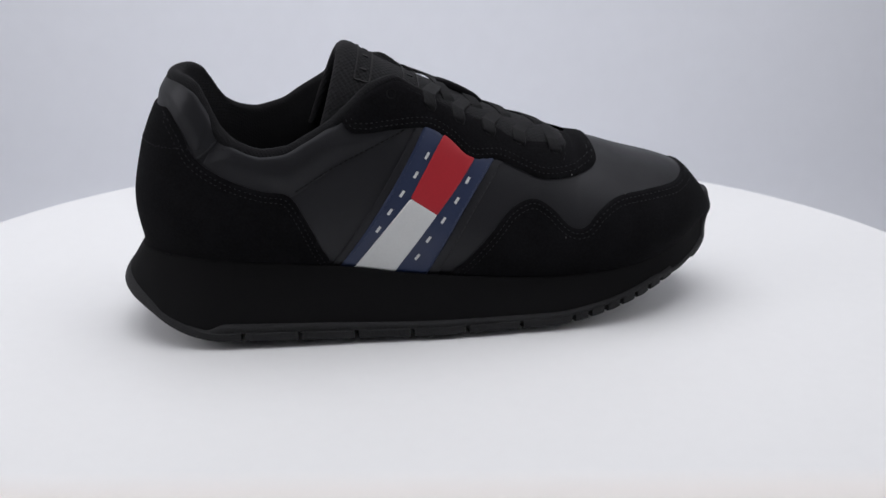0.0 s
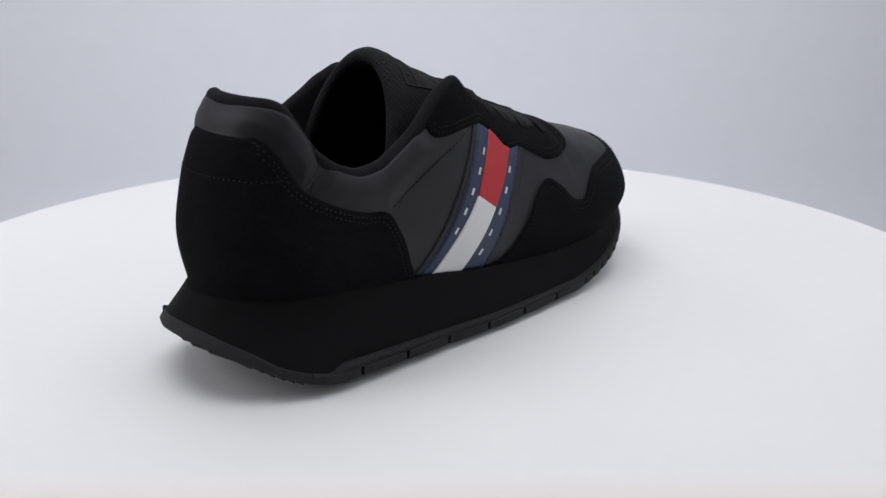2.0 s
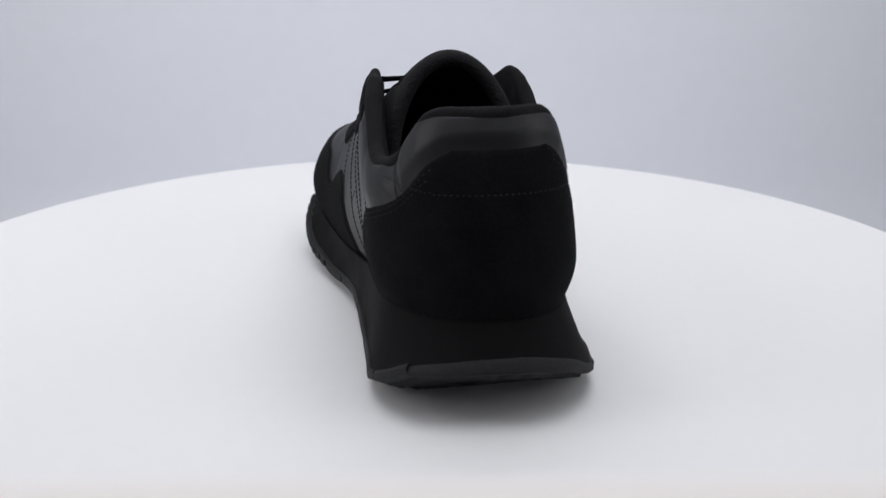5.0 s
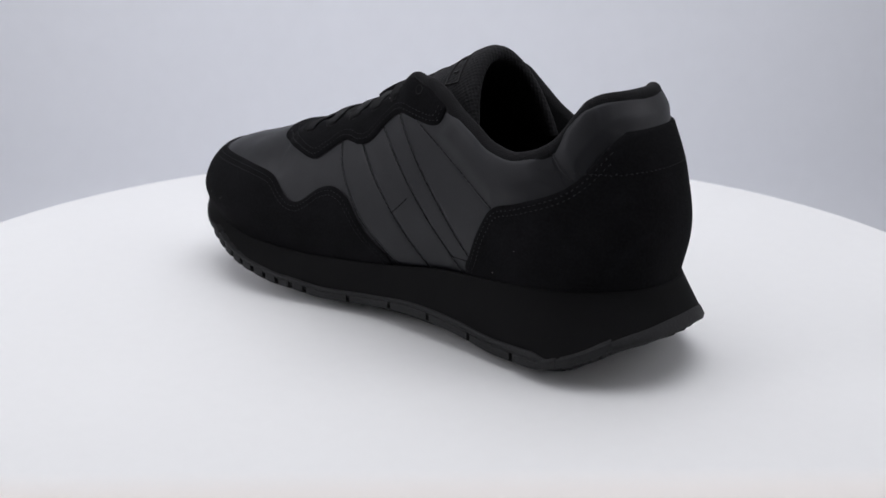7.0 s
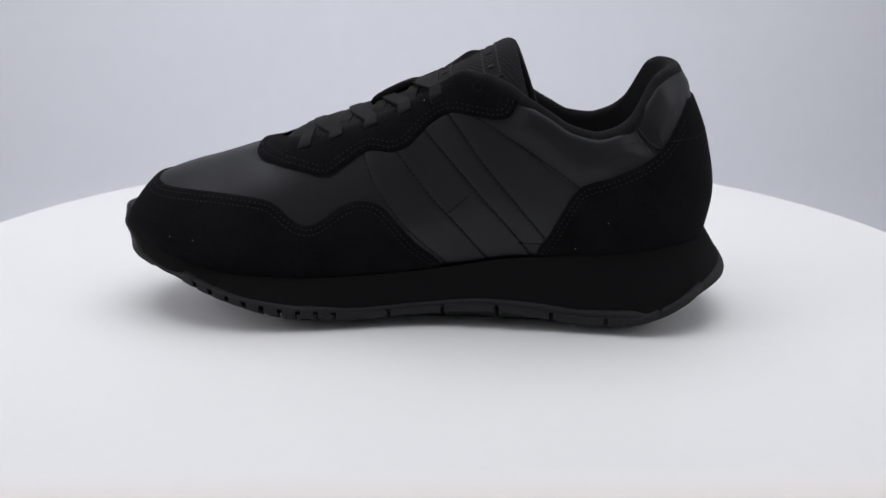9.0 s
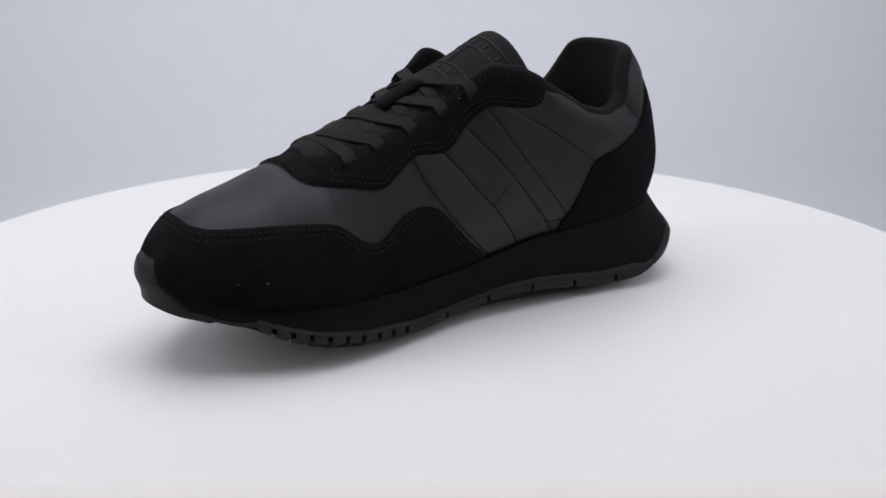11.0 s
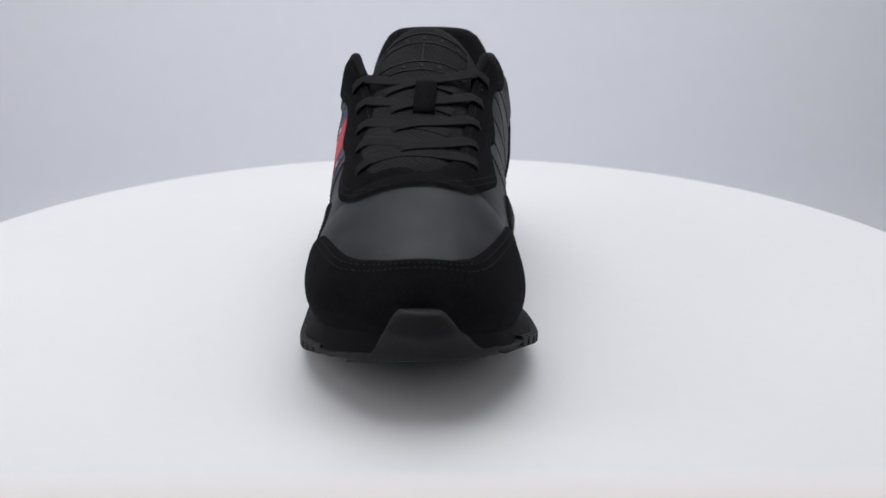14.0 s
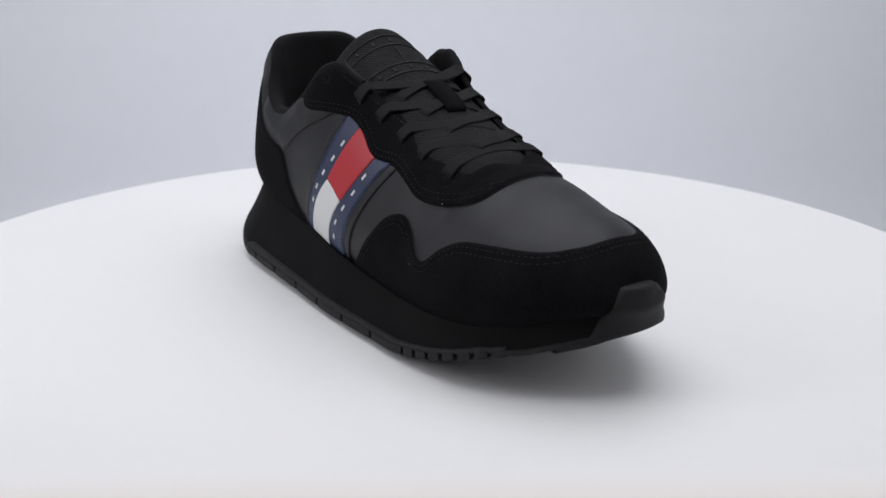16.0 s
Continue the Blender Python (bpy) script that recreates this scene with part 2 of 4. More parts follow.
def build_tent():
    for name, dims in (("wall_left", (-1.55, -1.3, -0.46, -1.5, 1.15, 1.6)), ("wall_right", (1.5, -1.3, -0.46, 1.55, 1.15, 1.6)),
                       ("wall_back", (-1.55, 1.15, -0.46, 1.55, 1.2, 1.6)), ("wall_front", (-1.55, -1.35, -0.46, 1.55, -1.3, 1.6)),
                       ("ceiling", (-1.55, -1.35, 1.6, 1.55, 1.2, 1.65)), ("floor", (-1.55, -1.35, -0.52, 1.55, 1.2, -0.46))):
        # the front wall is added out of view to shape reflections and fill
        front = name == "wall_front"
        tagged(part(name, box_bm(*dims), FRONT_FILL if front else TENT, smooth=False), "unseen grey wall behind the camera, added to set the front fill" if front else "white fabric side of the photo tent",
               "wall" if front else "tent", kind="structure")


build_backdrop()
build_tent()


def build_turntable():
    table = tagged(new("turntable"), "round white laminate motorised display turntable", "turntable")
    R = 0.3016
    disc = [(0, 0.0), (R - 0.004, 0.0), (R - 0.0015, -0.0008), (R, -0.003), (R, -0.015), (R - 0.0015, -0.017), (R - 0.004, -0.018), (0, -0.018)]
    part("disc", lathe(disc, 256), TABLE, table)
    part("base", lathe([(0, -0.019), (0.20, -0.019), (0.205, -0.024), (0.205, -0.43), (0.21, -0.449), (0, -0.449)], 128), TABLE, table)
    return table


turntable = build_turntable()


def build_front_lip():
    """The tent's pale front hem, close below the lens."""
    bm = bmesh.new()
    prof = [(-0.500, 0.1500), (-0.446, 0.1504), (-0.443, 0.1500), (-0.442, 0.1488), (-0.443, 0.1474), (-0.500, 0.1470)]
    rings = [[bm.verts.new((x, y, z)) for y, z in prof] for x in np.linspace(-0.6, 0.6, 25)]
    for a, b in zip(rings, rings[1:]):
        for k in range(len(prof)):
            k2 = (k + 1) % len(prof)
            bm.faces.new((a[k], a[k2], b[k2], b[k]))
    bm.faces.new(rings[0][::-1])
    bm.faces.new(rings[-1])
    tagged(part("trim", bm, HEM), "warm white fabric hem of the tent opening", "trim", kind="structure")


build_front_lip()
# ---- the sneaker ----
shoe = tagged(new("sneaker"), "black leather and suede sneaker with a red-white-navy side stripe", "sneaker")
NPHI, NH = 760, 90
PHI = np.linspace(0, 2 * np.pi, NPHI + 1)[:-1] + np.pi / NPHI
HGT = np.concatenate([np.linspace(0, 0.8, NH - 30, endpoint=False), 1 - 0.2 * (1 - np.linspace(0, 1, 30)) ** 2])
GP, GH = np.meshgrid(PHI, HGT, indexing="ij")
SKIN = np.stack(upper(GP, GH), -1)
_du = np.roll(SKIN, -1, 0) - np.roll(SKIN, 1, 0)
_dv = np.gradient(SKIN, axis=1)
SKIN_N = np.cross(_du, _dv)
SKIN_N /= np.linalg.norm(SKIN_N, axis=-1, keepdims=True) + 1e-12
if (SKIN_N[..., 2][:, NH // 2:].mean()) < 0:
    SKIN_N = -SKIN_N
OUTER = np.sin(GP) >= 0


def spline(knots, n=10):
    """A smooth line through knots (millimetres in, metres out)."""
    p = np.array(knots, float) / 1000
    q = np.vstack([2 * p[0] - p[1], p, 2 * p[-1] - p[-2]])
    out = []
    for i in range(1, len(q) - 2):
        for u in np.linspace(0, 1, n, endpoint=False):
            a, b, c, d = q[i - 1:i + 3]
            out.append(0.5 * (2 * b + (c - a) * u + (2 * a - 5 * b + 4 * c - d) * u * u + (3 * b - a - 3 * c + d) * u ** 3))
    return np.array(out + [q[-2]])


def inside(poly, x, z):
    """Signed distance from (x, z) to a closed outline, positive within."""
    shape = x.shape
    x, z = x.ravel(), z.ravel()
    best = np.full(x.shape, 9.0)
    odd = np.zeros(x.shape, bool)
    for (ax, az), (bx, bz) in zip(poly, np.roll(poly, -1, 0)):
        dx, dz = bx - ax, bz - az
        ll = dx * dx + dz * dz
        if ll < 1e-14:
            continue
        u = np.clip(((x - ax) * dx + (z - az) * dz) / ll, 0, 1)
        best = np.minimum(best, np.hypot(x - ax - u * dx, z - az - u * dz))
        if dz:
            cross = (az > z) != (bz > z)
            odd ^= cross & (x < ax + (z - az) * dx / dz)
    return np.where(odd, best, -best).reshape(shape)


def region(outer_line, inner_line, corners):
    """The field of a panel seen from the side: its edge on each flank, closed by corners (millimetres)."""
    tail = np.array(corners, float).reshape(-1, 2) / 1000
    f = np.full(SKIN.shape[:2], -1.0)
    for line, sel in ((outer_line, OUTER), (inner_line, ~OUTER)):
        if line is not None:
            poly = np.vstack([spline(line), tail])
            f[sel] = inside(poly, SKIN[..., 0], SKIN[..., 2])[sel]
    return f


def panel(name, f, thick, mat, label="", edge=0.0012, rim=0.45, parent=None, base=0.0, rim_mat=None):
    """A panel of the upper: the skin where f > 0, raised by thick and rolled down at its edge."""
    lift = base + thick * (rim + (1 - rim) * smooth01(f / edge))
    P = SKIN + SKIN_N * lift[..., None]
    verts, faces, seen, cuts = [], [], {}, {}
    F, n = f, NPHI
    rims = set()
    low = SKIN + SKIN_N * (base - 0.0006)

    def vert(i, j):
        k = (i, j)
        if k not in seen:
            seen[k] = len(verts)
            verts.append(P[i, j])
        return seen[k]

    def cut(a, b):
        k = (a, b) if a < b else (b, a)
        if k not in cuts:
            (i0, j0), (i1, j1) = k
            u = F[k[0]] / (F[k[0]] - F[k[1]])
            top = (SKIN[k[0]] + SKIN_N[k[0]] * (base + thick * rim)) * (1 - u) + (SKIN[k[1]] + SKIN_N[k[1]] * (base + thick * rim)) * u
            cuts[k] = len(verts)
            verts.append(top)
            verts.append(low[k[0]] * (1 - u) + low[k[1]] * u)
        return cuts[k]

    live = np.maximum(np.maximum(F, np.roll(F, -1, 0))[:, :-1], np.maximum(F, np.roll(F, -1, 0))[:, 1:]) > 0
    for i, j in zip(*np.nonzero(live)):
        i2 = (i + 1) % n
        quad = ((i, j), (i2, j), (i2, j + 1), (i, j + 1))
        vals = [F[q] > 0 for q in quad]
        if all(vals):
            faces.append(tuple(vert(*q) for q in quad))
            continue
        loop, rimv = [], []
        for a, b in zip(quad, quad[1:] + quad[:1]):
            if F[a] > 0:
                loop.append(vert(*a))
            if (F[a] > 0) != (F[b] > 0):
                c = cut(a, b)
                loop.append(c)
                rimv.append((c, F[a] > 0))
        if len(loop) >= 3:
            faces.append(tuple(loop))
        if len(rimv) == 2:
            (c0, out0), (c1, _) = rimv
            if not out0:
                c0, c1 = c1, c0
            rims.add(len(faces))
            faces.append((c1, c0, c0 + 1, c1 + 1))
    ob = mesh_ob(name, verts, faces, mat, parent or shoe, label)
    if rim_mat:
        ob.data.materials.append(rim_mat)
        for k in rims:
            ob.data.polygons[k].material_index = 1
    return ob


def place(x, z, outer):
    """The point and normal of the skin at (x, z) of the outer or inner flank."""
    sel = np.nonzero(OUTER[:, 0] == outer)[0]
    d = (SKIN[sel, :, 0] - x) ** 2 + (SKIN[sel, :, 2] - z) ** 2
    a, j = np.unravel_index(d.argmin(), d.shape)
    i = sel[a]
    i0, i1 = (i - 1) % NPHI, (i + 1) % NPHI
    j0, j1 = max(j - 1, 0), min(j + 1, NH - 1)
    du, dv = (SKIN[i1, j] - SKIN[i0, j]), (SKIN[i, j1] - SKIN[i, j0])
    A = np.array([[du[0], dv[0]], [du[2], dv[2]]])
    r = np.array([x - SKIN[i, j, 0], z - SKIN[i, j, 2]])
    if abs(np.linalg.det(A)) > 1e-12:
        u = np.clip(np.linalg.solve(A, r), -1, 1)
        return SKIN[i, j] + du * u[0] + dv * u[1], SKIN_N[i, j]
    return SKIN[i, j], SKIN_N[i, j]


def stitches(name, lines, lift, parent, mat=THREAD, step=0.0023, length=0.0013, r=0.00021, label=""):
    """Rows of thread stitches lying on the skin along lines of (x, z, outer)."""
    pairs = []
    for line, outer in lines:
        d = np.concatenate([[0], np.cumsum(np.linalg.norm(np.diff(line, axis=0), axis=1))])
        for s in np.arange(0.001, d[-1] - length, step):
            pairs.append([place(np.interp(q, d, line[:, 0]), np.interp(q, d, line[:, 1]), outer) for q in (s, s + length)])
    return sew(name, pairs, lift, parent, mat, r, label)


def row_stitches(name, pts, nrm, lift, parent, mat=THREAD, step=0.0023, length=0.0013, r=0.00021):
    """One row of stitches along points with their normals."""
    d = np.concatenate([[0], np.cumsum(np.linalg.norm(np.diff(pts, axis=0), axis=1))])

    def at(q):
        return (np.array([np.interp(q, d, pts[:, c]) for c in range(3)]), np.array([np.interp(q, d, nrm[:, c]) for c in range(3)]))
    pairs = [[at(q), at(q + length)] for q in np.arange(0.001, d[-1] - length, step)]
    return sew(name, pairs, lift, parent, mat, r)


def sew(name, pairs, lift, parent, mat, r, label=""):
    """Each pair of points becomes one short rounded stitch."""
    verts, faces = [], []
    for (p0, n0), (p1, n1) in pairs:
        t = p1 - p0
        if not 1e-5 < np.linalg.norm(t) < 0.006:
            continue
        t = t / np.linalg.norm(t)
        side = np.cross(t, n0)
        b = len(verts)
        for c, w, u in ((p0, 0.3, -0.3), (p0 * 0.75 + p1 * 0.25, 1, 0.8), (p0 * 0.25 + p1 * 0.75, 1, 0.8), (p1, 0.3, -0.3)):
            o = c + n0 * (lift + u * r)
            verts += [o + side * r * w, o + n0 * r * w, o - side * r * w, o - n0 * r * w]
        for k in range(3):
            for e in range(4):
                e2 = (e + 1) % 4
                faces.append((b + 4 * k + e, b + 4 * k + e2, b + 4 * k + 4 + e2, b + 4 * k + 4 + e))
        faces += [(b + 3, b + 2, b + 1, b), (b + 12, b + 13, b + 14, b + 15)]
    return mesh_ob(name, verts, faces, mat, parent, label)


def inset(line, by):
    """A line moved sideways (to its left where by > 0)."""
    t = np.gradient(line, axis=0)
    t /= np.linalg.norm(t, axis=1, keepdims=True) + 1e-12
    return line + by * np.stack([-t[:, 1], t[:, 0]], 1)


def build_upper():
    tops = SKIN.reshape(-1, 3)
    mesh_ob("upper", tops, grid_faces(NPHI, NH, True), LEATHER, shoe, "smooth black leather vamp and quarters")


build_upper()

# edges of the panels on the outer and the inner flank, as (x, z) in millimetres
CAP_O = [(3, 18), (5, 28), (13, 36), (24, 48), (34, 58.5), (45, 62), (54, 57), (62, 49), (69, 48), (77, 55), (87, 60), (102, 61), (118, 61.5), (126, 63), (131, 66.5), (131, 80)]
CAP_I = [(-11, 22), (-9, 33), (2, 43), (11.5, 54), (18, 60), (27, 62), (36.5, 59), (48, 51), (55, 50.5), (61, 54), (70, 60.5), (87, 63), (108, 63.5), (121, 63.5), (126, 64), (131, 66.5), (131, 80)]
EYE_O = [(-47, 110), (-42, 99), (-35, 97), (-20, 98), (-6, 97), (4, 91), (14, 82), (28, 80), (39, 75), (50, 70), (65, 69.5), (76, 72), (80.5, 76), (81, 84)]
EYE_I = [(-47, 114), (-43, 104), (-37, 101), (-26, 102), (-15, 103), (-5, 97), (5, 87), (13, 84), (24, 84), (35, 77), (44, 72), (59, 74), (74, 76), (80, 79), (81, 84)]
HEEL_O = [(-160, 107), (-126, 107), (-120, 106.5), (-115, 98), (-109, 86), (-96, 77.5), (-81, 72), (-69, 69.5), (-62, 59), (-55, 44), (-51, 36), (-50, 20)]
HEEL_I = [(-160, 107), (-126, 107), (-122, 105.5), (-117, 96), (-112, 88.5), (-104, 82), (-88, 75.5), (-75, 71), (-68, 61), (-61, 47), (-56, 38), (-55, 20)]
COLLAR_O = [(-106, 84), (-96, 77), (-81, 71), (-68, 69), (-45, 84), (-17, 97.5), (-12, 112)]
COLLAR_I = [(-108, 84), (-100, 79), (-88, 74), (-74, 70.5), (-51, 87), (-28, 101), (-22, 116)]
TAB_O = [(-160, 104), (-127, 104), (-119, 103), (-113, 95), (-108.5, 86), (-98.5, 94), (-97, 110)]
TAB_I = [(-160, 104), (-127, 104), (-121, 103), (-115, 93), (-110.5, 87), (-99.5, 96), (-98, 110)]


F_CAP = region(CAP_O, CAP_I, [(170, 75), (170, 0), (3, 0)])
F_EYE = region(EYE_O, EYE_I, [(81, 140), (-47, 140)])
F_HEEL = region(HEEL_O, HEEL_I, [(-50, 0), (-160, 0)])


def under(f, *over):
    """Cuts a field back where other panels lap over it."""
    for g in over:
        f = np.minimum(f, 0.0008 - g)
    return f


def half(f, outer):
    return np.where(OUTER == outer, f, -1.0)


def build_panels():
    cap = panel("toe_cap", F_CAP, 0.0014, SUEDE, "black suede toe guard", rim_mat=RAW_GLINT)
    eye = panel("eyestay", F_EYE, 0.0015, SUEDE, "black suede lace stay", rim_mat=RAW_GLINT)
    counter = panel("heel_counter", F_HEEL, 0.0015, SUEDE, "black suede heel counter", rim_mat=RAW_GLINT)
    f = under(region(COLLAR_O, COLLAR_I, [(-12, 150), (-99.5, 150), (-99.5, 95)]), F_EYE, F_HEEL)
    for side in (True, False):
        panel("collar_panel", half(f, side), 0.0022, LEATHER, "padded black leather collar", edge=0.010, rim=0.15)
    f = under(region(TAB_O, TAB_I, [(-99.8, 150), (-160, 150)]), F_HEEL)
    panel("heel_tab", f, 0.0022, LEATHER, "padded black leather heel tab", edge=0.007, rim=0.15)
    for ob, lines, by in ((cap, (CAP_O, CAP_I), -0.0022), (eye, (EYE_O, EYE_I), 0.0022), (counter, (HEEL_O, HEEL_I), -0.0022)):
        for k, line in enumerate(lines):
            for extra in (0.0, 0.0022 * np.sign(by)):
                path = inset(spline(line), by + extra)[4:-4]
                rows = [(path[(path[:, 0] > -0.122) & (path[:, 0] < 0.128)], k == 0)]
                tagged(stitches("stitching", rows, 0.00140, ob, SEAM), kind="stuff")
    for depth in (0.0022, 0.0044):
        pts, nrm = [], []
        for i in range(NPHI // 2 - 150, NPHI // 2 + 150):
            j = int(np.argmax(F_CAP[i, ::-1] >= depth))
            if 0 < j < 60 and SKIN[i, NH - 1 - j, 0] > 0.1265:
                pts.append(SKIN[i, NH - 1 - j])
                nrm.append(SKIN_N[i, NH - 1 - j])
        if len(pts) > 8:
            tagged(row_stitches("stitching", np.array(pts), np.array(nrm), 0.0014, cap, SEAM), kind="stuff")
    # one level row round the heel, one along each edge of the throat, one across its front
    turn = np.concatenate([np.arange(NPHI - 110, NPHI), np.arange(0, 110)])
    hit = np.abs(SKIN[turn, :, 2] - 0.0905).argmin(1)
    tagged(row_stitches("stitching", SKIN[turn, hit], SKIN_N[turn, hit], 0.0014, counter, SEAM), kind="stuff")
    for side in (True, False):
        edge = np.nonzero((OUTER[:, 0] == side) & (SKIN[:, -1, 0] > -0.016) & (SKIN[:, -1, 0] < 0.060))[0]
        pts, nrm = [], []
        for i in edge:
            down = np.cumsum(np.linalg.norm(np.diff(SKIN[i, ::-1], axis=0), axis=1))
            j = NH - 2 - int(np.searchsorted(down, 0.0024))
            pts.append(SKIN[i, j])
            nrm.append(SKIN_N[i, j])
        tagged(row_stitches("stitching", np.array(pts), np.array(nrm), 0.0014, eye, SEAM), kind="stuff")
        tagged(stitches("stitching", [(spline([(61, 75), (63, 78.5), (64, 82)]), side)], 0.0014, eye, SEAM), kind="stuff")


def build_tab_seams():
    """A raised corded seam where the heel tab meets the collar on each flank."""
    for side, knots in ((True, [(-108, 86.5), (-103.5, 90), (-98.5, 95)]), (False, [(-110, 87.5), (-105, 91), (-99.5, 97)])):
        line = spline(knots, 6)
        verts, faces = [], []
        for k, (x, z) in enumerate(line):
            p, nrm = place(x, z, side)
            q, _ = place(*line[min(k + 1, len(line) - 1)], side)
            o, _ = place(*line[max(k - 1, 0)], side)
            t = (q - o) / (np.linalg.norm(q - o) + 1e-9)
            b = np.cross(t, nrm)
            for a in range(6):
                c, w = math.cos(a * math.pi / 3), math.sin(a * math.pi / 3)
                verts.append(p + nrm * (0.0004 + 0.0005 * c) + b * 0.0005 * w)
            if k:
                m = 6 * (k - 1)
                faces += [(m + a, m + (a + 1) % 6, m + 6 + (a + 1) % 6, m + 6 + a) for a in range(6)]
        mesh_ob("piping", verts, faces, LEATHER, shoe, "black corded seam beside the heel tab")


build_tab_seams()
build_panels()
# ---- the side stripe, the quarter's seams ----
def quad_field(knots):
    f = np.full(SKIN.shape[:2], -1.0)
    p = np.array(knots, float) / 1000
    f[OUTER] = inside(p, SKIN[..., 0], SKIN[..., 2])[OUTER]
    return under(f, F_EYE, F_CAP, F_HEEL)


def side_line(a, b, c, n=9):
    """A gently bowed line from a over c to b."""
    a, b, c = (np.array(q, float) for q in (a, b, c))
    k = 2 * c - (a + b) / 2
    u = np.linspace(0, 1, n)[:, None]
    return (1 - u) ** 2 * a + 2 * u * (1 - u) * k + u * u * b


BACK = side_line((-49.5, 30), (-4, 103), (-22.5, 71))      # rear border of the navy band
WHITE_BACK = side_line((-42.5, 30), (3.5, 95), (-14.2, 66.5))
RED_FRONT = side_line((-23.5, 27), (21, 88), (-2, 58))
FRONT = side_line((-8, 24), (30, 85), (7.5, 54))


def build_stripe():
    navy = panel("stripe", quad_field(np.vstack([BACK, FRONT[::-1]])), 0.0011, NAVY, "navy rubberised side stripe", edge=0.0005, rim=0.6)
    split = np.array([(-14.2, 66.5), (-2.0, 58.0)])
    lower = np.vstack([WHITE_BACK[:1], side_line(WHITE_BACK[0], split[0], (-29.5, 48)), side_line(split[1], RED_FRONT[0], (-13.8, 42.5))])
    upper_ = np.vstack([side_line(split[0], WHITE_BACK[-1], (-5, 82)), side_line(RED_FRONT[-1], split[1], (10.5, 73.5))])
    panel("white_block", quad_field(lower), 0.0005, WHITE, "glossy white stripe block", edge=0.0004, rim=0.7, parent=navy, base=0.0011)
    panel("red_block", quad_field(upper_), 0.0005, RED, "bright red stripe block", edge=0.0004, rim=0.7, parent=navy, base=0.0011)
    # small white printed bars along both navy borders
    for row in (((-29, 53), (-23.7, 61), (-18, 69), (-11.5, 77), (-6, 85)), ((-11, 38.5), (-6, 47), (1, 55.5), (7.5, 64), (13, 72.5))):
        for x, z in row:
            a = math.atan2(8.2, 5.8)
            verts, faces = [], []
            for lift in (0.0009, 0.0014):
                for u, w in ((-1.6, -0.6), (1.6, -0.6), (1.6, 0.6), (-1.6, 0.6)):
                    px = x + u * math.cos(a) - w * math.sin(a)
                    pz = z + u * math.sin(a) + w * math.cos(a)
                    p, nrm = place(px / 1000, pz / 1000, True)
                    verts.append(p + nrm * lift)
            faces = [(0, 1, 2, 3), (4, 5, 6, 7), (0, 1, 5, 4), (1, 2, 6, 5), (2, 3, 7, 6), (3, 0, 4, 7)]
            mesh_ob("printed_bar", verts, faces, WHITE, navy, smooth=False)
    for line in (inset(BACK / 1000, -0.0012)[1:-1], inset(FRONT / 1000, 0.0012)[1:-1]):
        tagged(stitches("stitching", [(line, True)], 0.0011, navy, NAVY, step=0.003, length=0.0022), kind="stuff")
    # narrow black edge strips beside the stripe, an edge highlight painted on their rims
    for shift, line in ((-4.2, BACK), (5.4, FRONT)):
        other = line + np.array([shift, -shift * 0.0])
        loop = np.vstack([line, other[::-1]])
        panel("edge_strip", quad_field(loop), 0.0008, LEATHER, "black leather edging of the stripe", edge=0.0016, rim=0.75, rim_mat=RAW_GLINT)


build_stripe()


# seam lines of the inner quarter, from the lace stay down to the sole
SEAMS = [[(30, 92), (27, 85), (23, 74), (17, 64), (7, 51), (-6, 38), (-14, 30)], [(18, 94), (11, 85), (-3, 68), (-15, 55), (-27, 40), (-33, 32)],
         [(6, 104), (-1, 96), (-17, 79), (-31, 63), (-46, 45), (-54, 34)], [(-5, 112), (-13, 103), (-24, 89), (-33, 77), (-57, 48), (-64, 38)],
         [(-20, 107), (-28, 101), (-51, 87), (-74, 71), (-90, 60)]]


def build_quarter():
    """The inner quarter's softly padded strips between its seams."""
    lines = [spline(k) for k in SEAMS]
    for a, b in zip(lines, lines[1:]):
        f = np.full(SKIN.shape[:2], -1.0)
        f[~OUTER] = inside(np.vstack([a, b[::-1]]), SKIN[..., 0], SKIN[..., 2])[~OUTER]
        panel("quarter_panel", under(f, F_EYE, F_CAP, F_HEEL), 0.0004, LEATHER, "padded black leather quarter strip", edge=0.0012, rim=0.1)


build_quarter()


def build_seams():
    for k in SEAMS[:4] + [[(-13, 56), (-24, 66)]]:
        tagged(stitches("seam", [(spline(k), False)], 0.0004, shoe, step=0.0026, length=0.0020, r=0.00023, label="black topstitching on the inner quarter"), kind="stuff")
    for k, side in ((SEAMS[4], False), ([(-15, 98), (-45, 84), (-68, 70)], True)):
        tagged(stitches("seam", [(spline(k), side)], 0.0004, shoe, step=0.0026, length=0.0020, r=0.00024, label="black topstitching under the collar"), kind="stuff")


build_seams()
